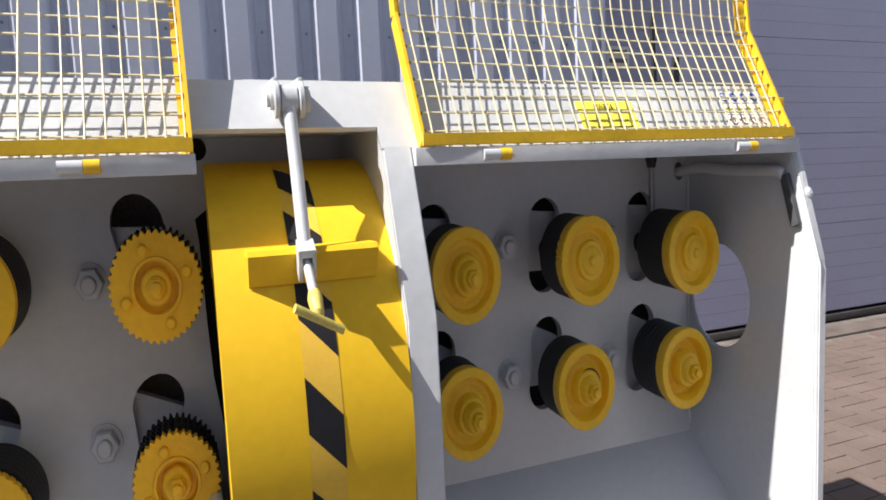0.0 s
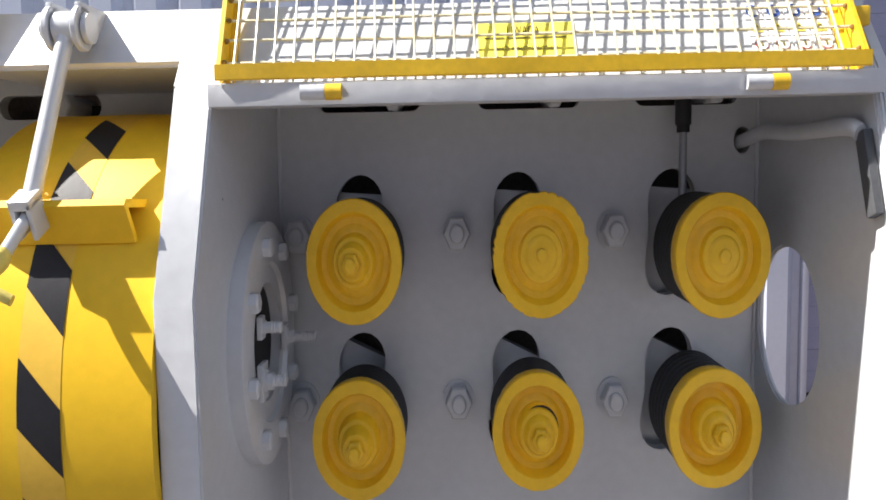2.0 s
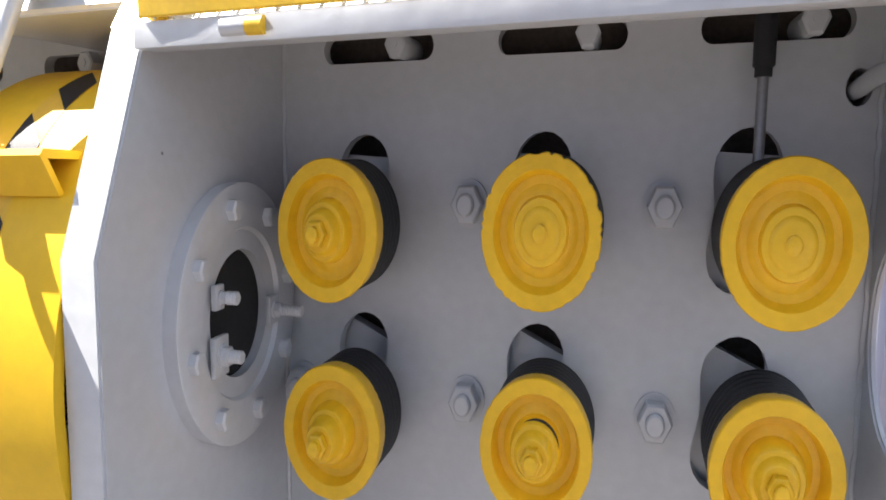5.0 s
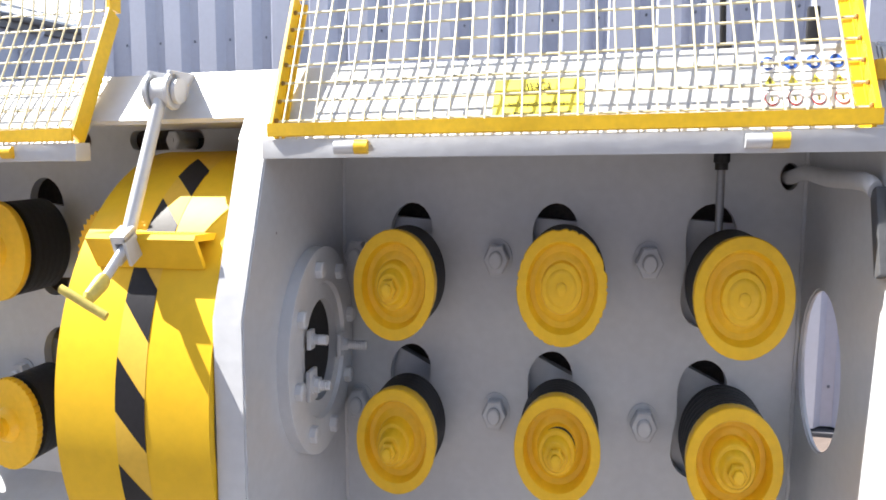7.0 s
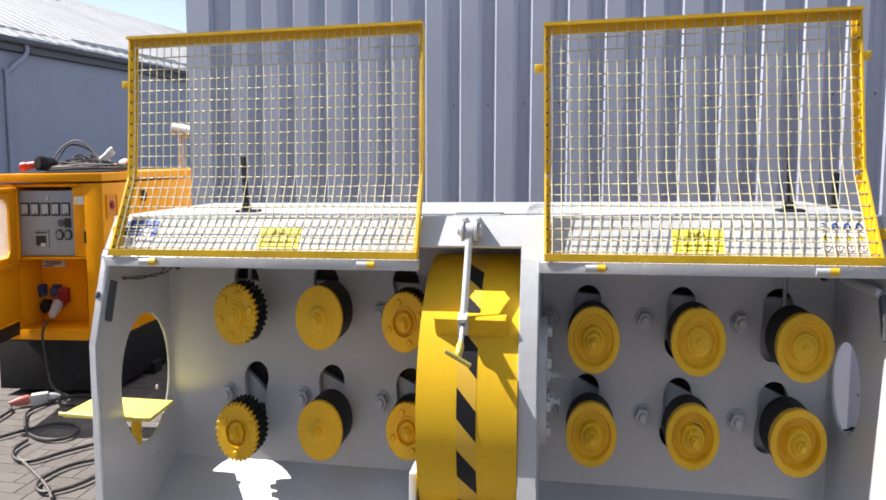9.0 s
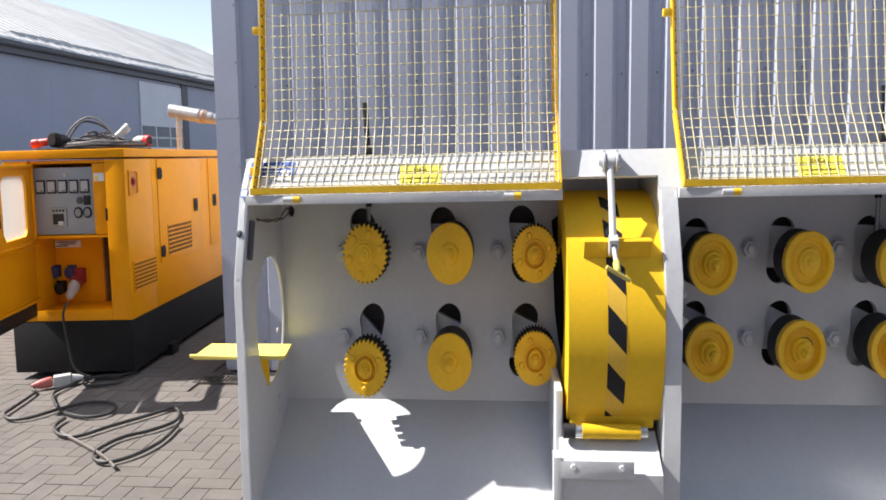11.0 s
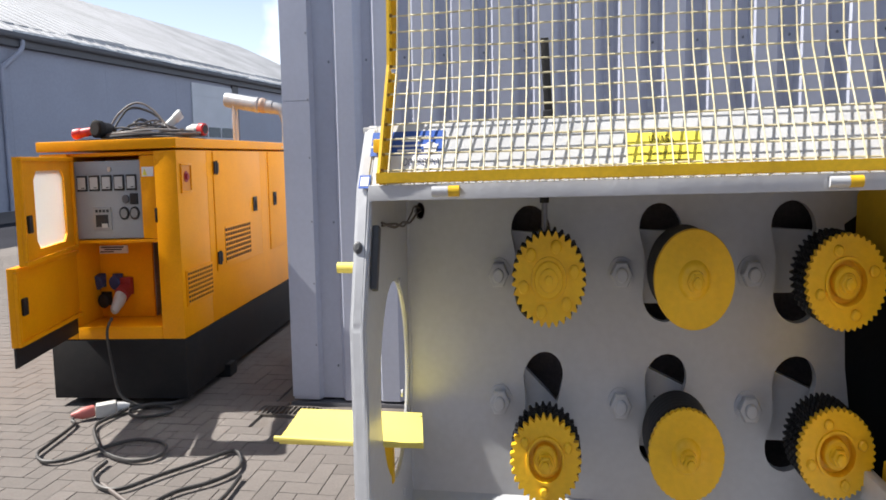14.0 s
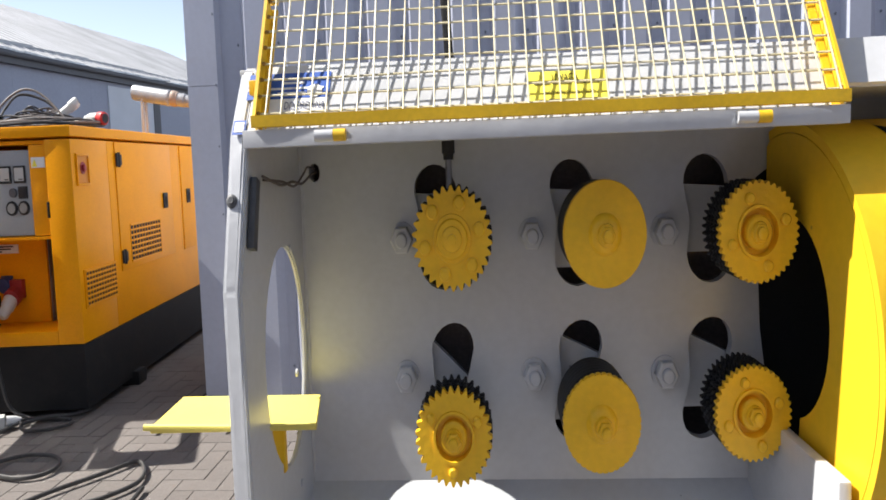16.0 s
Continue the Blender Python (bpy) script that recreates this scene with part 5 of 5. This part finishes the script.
for y, z in ((0.700, 1.575), (0.705, 0.915)):
    bm = B()
    box(bm, 0.012, 0.028, y - 0.03, y + 0.005, z - 0.045, z + 0.045, 0.004)
    box(bm, 0.012, 0.028, y + 0.015, y + 0.06, z - 0.035, z + 0.035, 0.004)
    rod(bm, (0.026, y + 0.01, z - 0.05), (0.026, y + 0.01, z + 0.05), 0.012, 10)
    gpart("door_hinge", bm, BLACK, sd, "black door hinge")
for y, z, d in ((1.650, 1.258, sd), (2.270, 1.272, sd2)):
    bm = B()
    box(bm, 0.0125, 0.026, y - 0.05, y + 0.05, z - 0.06, z + 0.06, 0.008)
    k = gpart("lock", bm, BLACK, d, "black flush lock")
    bm = B()
    box(bm, 0.026, 0.031, y - 0.02, y + 0.02, z - 0.035, z + 0.03, 0.004)
    gpart("latch", bm, BASE_BLACK, k)
bm = B()
box(bm, 0.0, 0.006, 0.065, 0.225, 1.432, 1.598, 0.004)
em = gpart("stop_recess", bm, material("dark_orange", (0.62, 0.23, 0.012), 0.5), label="emergency stop recess")
bm = B()
lathe(bm, (0.008, 0.145, 1.525), (1, 0, 0), [(0, 0.038), (0.003, 0.038), (0.003, 0.022), (0.018, 0.022), (0.022, 0.017)], 20)
gpart("stop_button", bm, DULL_RED, em, "red emergency stop button")
for y0, y1, z0, z1 in ((0.055, 0.235, 1.598, 1.612), (0.055, 0.235, 1.418, 1.432), (0.055, 0.067, 1.433, 1.597), (0.223, 0.235, 1.433, 1.597)):
    bm = B()
    box(bm, 0.0, 0.016, y0, y1, z0, z1, 0.003)
    gpart("rim_bar", bm, ORANGE, em)
bm = B()
lathe(bm, (0.0, 2.6, 1.74), (1, 0, 0), [(0.011, 0.01), (0.02, 0.01)], 10)
gpart("lid_screw", bm, STEEL)

# open front door: upper leaf with a window, lower leaf with a latch
HX, HY = -1.0, -0.006


def leaf(bm, flap=False):
    """Turns a leaf about the hinge: the flap stands open a little wider than the door above it."""
    bm.transform(Matrix.Translation((HX, HY, 0)) @ Matrix.Rotation(radians(-78.5 if flap else -73.7), 4, "Z"))
    return bm


W = 1.0
bm = B()
win = [(a, b) for a, b in ((0.22, 1.145), (0.70, 1.145), (0.755, 1.195), (0.755, 1.545), (0.70, 1.595), (0.22, 1.595), (0.165, 1.545), (0.165, 1.195))]
plate(bm, [(0, 1.075), (W, 1.075), (W, 1.675), (0, 1.675)], [win], lambda a, b, c: (a, c, b), 0.035)
up = gpart("front_door", leaf(bm), ORANGE, label="open orange front door with a clear window")
bm = B()
box(bm, 0.155, 0.765, 0.012, 0.02, 1.135, 1.605)
wp = gpart("door_window", leaf(bm), CLEAR, up, "clouded clear plastic window")
wp.visible_shadow = False
bm = B()
box(bm, 0.0, W, -0.01, 0.035, 0.625, 1.068, 0.006)
low = gpart("lower_flap", leaf(bm, True), ORANGE, label="open orange lower flap with black shade strip")
# black strip stands in for the flap's dark, shaded underside
bm = B()
box(bm, 0.02, W, 0.005, 0.02, 0.51, 0.625)
gpart("flap_shade", leaf(bm, True), BLACK, low, "black strip for the flap's shaded underside")
for name, o, a0, a1, z0, z1 in (("frame_bar", up, 0.0, W, 1.65, 1.675), ("frame_bar", up, 0.0, W, 1.075, 1.10), ("frame_bar", up, 0.0, 0.03, 1.101, 1.649), ("frame_bar", up, W - 0.03, W, 1.101, 1.649), ("frame_bar", low, 0.0, W, 1.044, 1.068), ("frame_bar", low, 0.0, W, 0.625, 0.65), ("frame_bar", low, W - 0.03, W, 0.651, 1.043)):
    bm = B()
    box(bm, a0, a1, 0.0352, 0.06, z0, z1, 0.005)
    gpart(name, leaf(bm, o is low), ORANGE, o)
for z, o in ((1.30, up), (0.84, low)):
    bm = B()
    box(bm, W - 0.14, W - 0.08, 0.0351, 0.06, z - 0.05, z + 0.05, 0.008)
    box(bm, W - 0.14, W - 0.08, -0.035, -0.0101, z - 0.05, z + 0.05, 0.008)
    gpart("latch", leaf(bm, o is low), BLACK, o, "black latch")

# exhaust pipe with silver lagging
FOIL = material("silver_foil", (0.27, 0.28, 0.30), 0.42, 0.2, var=0.1, scale=18, bump=0.4, grain=25)
ex = thing("exhaust_pipe", (-5.2, 5.77, 1.79), "silver lagged exhaust pipe on the generator lid", "pipe")
EX = Matrix.Translation((-0.89, -2.7, 1.685)) @ Matrix.Scale(1.1, 4) @ Matrix.Translation((0.94, 2.7, -1.685))
bm = B()
lathe(bm, (-5.30, 5.0, 2.180), (0.66, 0.0, -0.10), [(0, 0.060), (0.015, 0.066), (0.38, 0.066), (0.39, 0.07), (0.42, 0.07), (0.43, 0.058), (0.60, 0.058)], 28)
bm.transform(EX)
part("tube", bm, FOIL, ex, "silver foil-lagged tube")
bm = B()
lathe(bm, (-4.86, 5.0, 2.115), (0.66, 0, -0.10), [(0, 0.064), (0.012, 0.068), (0.045, 0.068), (0.055, 0.062), (0.075, 0.062)], 28)
bm.transform(EX)
part("clamp_band", bm, material("rusty_band", (0.30, 0.23, 0.19), 0.6, 0.2), ex, "rusty clamp band")
bm = B()
sweep(bm, smooth([(-4.72, 5.0, 2.09), (-4.60, 5.0, 2.06), (-4.55, 5.0, 1.95), (-4.55, 5.0, 1.772)], 6), 0.052, 20)
bm.transform(EX)
part("elbow", bm, FOIL, ex)
bm = B()
box(bm, -5.20, -5.175, 4.95, 4.975, 1.773, 2.15, 0.003)
box(bm, -5.20, -5.175, 5.03, 5.055, 1.773, 2.15, 0.003)
box(bm, -5.23, -5.145, 4.93, 5.075, 1.7725, 1.782, 0.003)
bm.transform(EX)
part("stand", bm, MID_GREY, ex, "grey steel stand on two legs")


# ---- leads and plugs ----
def lead(name, pts, r, mat_, label, steps=8, group="leads of the generator"):
    bm = B()
    sweep(bm, smooth(pts, steps), r, 8)
    return single(name, bm, mat_, pts[0], label, "cable", group)


TOPZ = 1.791
CABLE_PALE = material("pale_cable", (0.42, 0.38, 0.35), 0.5, var=0.1)
random.seed(11)


def on_lid(x, y, z):
    return tuple(GT @ Vector((0.829 * x + 0.022, 1.45 * y, TOPZ + z)))


for k in range(11):
    cx, cy, rx, ry = -0.66 + 0.03 * random.uniform(-1, 1), 0.36 + 0.02 * random.uniform(-1, 1), 0.56 - 0.045 * k, 0.25 - 0.018 * k
    pts = []
    for i in range(26):
        a = math.tau * i / 13 + k * 0.7
        lift = 0.012 + 0.008 * k + 0.035 * abs(math.sin(a * 1.5 + k)) * (0.3 + 0.1 * k)
        pts.append(on_lid(cx + rx * math.cos(a) * (1 + 0.10 * math.sin(3 * a + k)), cy + ry * math.sin(a), lift))
    lead("cable_coil", pts, 0.009 if k < 2 else 0.006, (CABLE, CABLE_GREY, CABLE, CABLE_PALE, CABLE_GREY)[k % 5], "coiled extension lead lying on the generator lid")
lead("cable_loop", [on_lid(-1.0, 0.25, 0.03), on_lid(-0.95, 0.3, 0.14), on_lid(-0.82, 0.32, 0.22), on_lid(-0.6, 0.35, 0.18), on_lid(-0.38, 0.33, 0.06), on_lid(-0.30, 0.3, 0.03)], 0.009, CABLE, "black lead standing up in a loop")
lead("cable_loop", [on_lid(-1.02, 0.22, 0.03), on_lid(-0.93, 0.27, 0.17), on_lid(-0.75, 0.3, 0.25), on_lid(-0.55, 0.3, 0.20), on_lid(-0.3, 0.26, 0.04)], 0.008, CABLE_GREY, "grey lead standing up in a loop")
bm = B()
box(bm, -0.98, -0.10, 0.10, 0.80, 1.7835, 1.791, 0.003)
bm.transform(GT)
single("rubber_mat", bm, BASE_BLACK, tuple(GT @ Vector((-0.55, 0.45, 1.785))), "dark mat under the leads on the lid", "mat")


def connector(name, p, way, mats, r, label):
    t = thing(name, p, label, "plug", group="plugs on the generator lid")
    o, w = Vector(p), Vector(way).normalized()
    bm = B()
    lathe(bm, o, w, [(0, r * 0.9), (0.01, r), (0.07, r), (0.08, r * 0.8)], 24)
    part("collar", bm, mats[0], t)
    bm = B()
    lathe(bm, o - w * 0.17, w, [(0, r * 0.35), (0.04, r * 0.6), (0.08, r * 0.82), (0.169, r * 0.85)], 20)
    part("grip", bm, mats[1], t)
    bm = B()
    lathe(bm, o + w * 0.079, w, [(0, r * 0.7), (0.004, r * 0.7)], 20)
    part("contact_face", bm, BLACK, t)
    return t


connector("plug", on_lid(-1.03, 0.18, 0.07), (-0.05, -1, 0.02), (BASE_BLACK, BLACK), 0.060, "dark industrial plug lying on the lid")
connector("plug", on_lid(-0.12, 0.42, 0.06), (1, -0.35, -0.05), (RED, LIGHT), 0.044, "red and white industrial plug")
connector("plug", on_lid(-0.36, 0.36, 0.13), (0.3, 0.2, 0.25), (LIGHT, LIGHT), 0.036, "pale plug on top of the coil")
connector("plug", on_lid(-1.26, 0.18, 0.05), (-1, -0.1, -0.1), (RED, RED), 0.036, "red plug hanging at the lid edge")

# lead over the paving
GZ = 0.022
path = [(-5.262, 2.80, 0.62), (-5.28, 2.77, 0.575), (-5.29, 2.76, 0.50), (-5.27, 2.77, 0.32), (-5.22, 2.78, 0.12), (-5.12, 2.84, 0.03), (-5.0, 2.85, GZ)]
lead("supply_cable", path, 0.012, CABLE, "black supply lead hanging from the generator socket")

lead("extension_cable", [(-5.46, 2.515, 0.04), (-5.44, 2.47, 0.025), (-5.37, 2.4, GZ), (-5.3, 2.06, GZ), (-5.26, 1.9, GZ), (-5.12, 1.8, GZ), (-4.97, 1.84, GZ), (-4.84, 2.03, GZ), (-4.68, 2.19, GZ), (-4.46, 2.19, GZ), (-4.33, 2.08, GZ), (-4.33, 1.93, GZ), (-4.49, 1.87, GZ), (-4.77, 1.98, GZ), (-5.05, 2.24, GZ), (-5.18, 2.43, GZ), (-5.16, 2.62, GZ), (-5.12, 2.74, 0.03)], 0.012, CABLE, "black extension lead looped on the paving")
lead("extension_cable", [(-4.64, 1.84, GZ), (-4.61, 1.67, GZ), (-4.46, 1.52, GZ), (-4.28, 1.5, GZ), (-4.12, 1.71, GZ), (-3.93, 1.93, GZ), (-3.8, 2.09, GZ), (-3.68, 1.98, GZ), (-3.63, 1.81, GZ), (-3.73, 1.64, GZ), (-3.9, 1.49, GZ), (-3.96, 1.27, GZ), (-3.89, 1.13, GZ), (-3.76, 1.08, GZ), (-3.62, 1.2, GZ), (-3.54, 1.44, GZ), (-3.56, 1.74, GZ)], 0.012, CABLE, "black extension lead coiled on the paving")
lead("extension_cable", [(-4.46, 1.55, GZ), (-4.11, 1.34, GZ), (-3.83, 1.16, GZ), (-3.65, 1.01, GZ)], 0.011, CABLE_GREY, "grey end of the extension lead on the paving")

lead("supply_cable", [(-5.12, 2.76, 0.04), (-4.98, 2.84, GZ), (-4.80, 2.84, GZ), (-4.70, 2.75, GZ), (-4.80, 2.64, GZ), (-4.98, 2.62, GZ), (-5.06, 2.70, 0.035), (-4.94, 2.80, 0.045), (-4.82, 2.92, GZ), (-4.70, 3.02, 0.03)], 0.012, CABLE, "black supply lead looped before the generator")
box_thing = thing("cable_coupling", (-5.33, 2.62, 0), "grey and red cable coupling lying on the paving", "plug")
bm = B()
box(bm, -0.06, 0.095, -0.045, 0.045, 0.0, 0.085, 0.012)
bm.transform(Matrix.Translation((-5.28, 2.65, 0.005)) @ Matrix.Rotation(radians(35), 4, "Z"))
part("housing", bm, LIGHT, box_thing, "pale grey square housing")
bm = B()
lathe(bm, (-5.335, 2.61, 0.052), (-0.8, -0.6, -0.05), [(0, 0.034), (0.02, 0.040), (0.10, 0.036), (0.14, 0.024), (0.18, 0.016)], 20)
part("red_plug", bm, material("faded_red", (0.55, 0.16, 0.14), 0.5), box_thing, "faded red plug")
bm = B()
lathe(bm, (-5.20, 2.71, 0.05), (0.8, 0.6, -0.1), [(0, 0.032), (0.06, 0.028), (0.10, 0.016)], 16)
part("gland", bm, WHITE, box_thing)

# ---- paving ----
random.seed(7)
mesh_x, mesh_y = paver_mesh("paver", True), paver_mesh("paver", False)
NEAR = (-5.35, -2.3, 0.95, 2.65)
count = 0
ORIGIN[ground] = Vector((0, 0, 0))
for x0, x1, y0, y1, mat_, words in ((-15.0, -2.025, -2.5, 14.0, PAVER, "grey herringbone concrete pavers"), (1.08, 9.0, -2.5, FACE - 0.33, PAVER_BROWN, "brownish herringbone concrete pavers"), (-2.025, 1.08, -2.5, FACE - 0.33, PAVER, "grey concrete pavers under the machine")):
    rest_v, rest_f = [], []
    for px, py, along in paver_cells(x0, x1, y0, y1):
        w, h = (2 * PW, PW) if along else (PW, 2 * PW)
        if py + h > FACE - 0.32 and px > -3.98:
            continue
        dz = random.uniform(-0.0014, 0.0010)
        if NEAR[0] < px < NEAR[1] and NEAR[2] < py < NEAR[3] and count < 300:
            ob = new("paver", mesh_x if along else mesh_y)
            ob.parent = ground
            ob.location = PLAN @ Vector((px, py, dz))
            count += 1
        else:
            b, g, c = len(rest_v), 0.0009, 0.0026
            for e, z in ((g, -0.02), (g + c, 0.0)):
                for sx, sy in ((0, 0), (1, 0), (1, 1), (0, 1)):
                    rest_v.append(PLAN @ Vector((px + (w - e if sx else e), py + (h - e if sy else e), dz + z)))
            rest_f += [(b + i, b + (i + 1) % 4, b + 4 + (i + 1) % 4, b + 4 + i) for i in range(4)] + [(b + 4, b + 5, b + 6, b + 7)]
    me = bpy.data.meshes.new("paving")
    me.from_pydata([tuple(v) for v in rest_v], [], rest_f)
    me.materials.append(mat_)
    ob = new("paving", me)
    ob.parent = ground
    tagged(ob, words, kind="stuff")
bm = B()
box(bm, -16.4, -15.0, -60, 120, -0.02, -0.002)
box(bm, -15.0, -2.0, 14.0, 120, -0.02, -0.002)
box(bm, -120, -23.5, -60, 120, -0.02, -0.002)
box(bm, 9.0, 60, -2.5, 60, -0.02, -0.002)
# unseen stretch before the machine, added to bounce light into the bays
box(bm, -15.0, 60, -60, -2.5, -0.02, -0.0015)
far = part("far_paving", bm, PAVER, ground, "far grey concrete paving, partly unseen and laid for bounce")
far["kind"] = "stuff"
bm = B()
box(bm, -23.5, -16.4, -60, 120, -0.02, -0.001)
tagged(part("road", bm, ASPHALT, ground, "dark asphalt lane before the warehouse"), kind="structure")
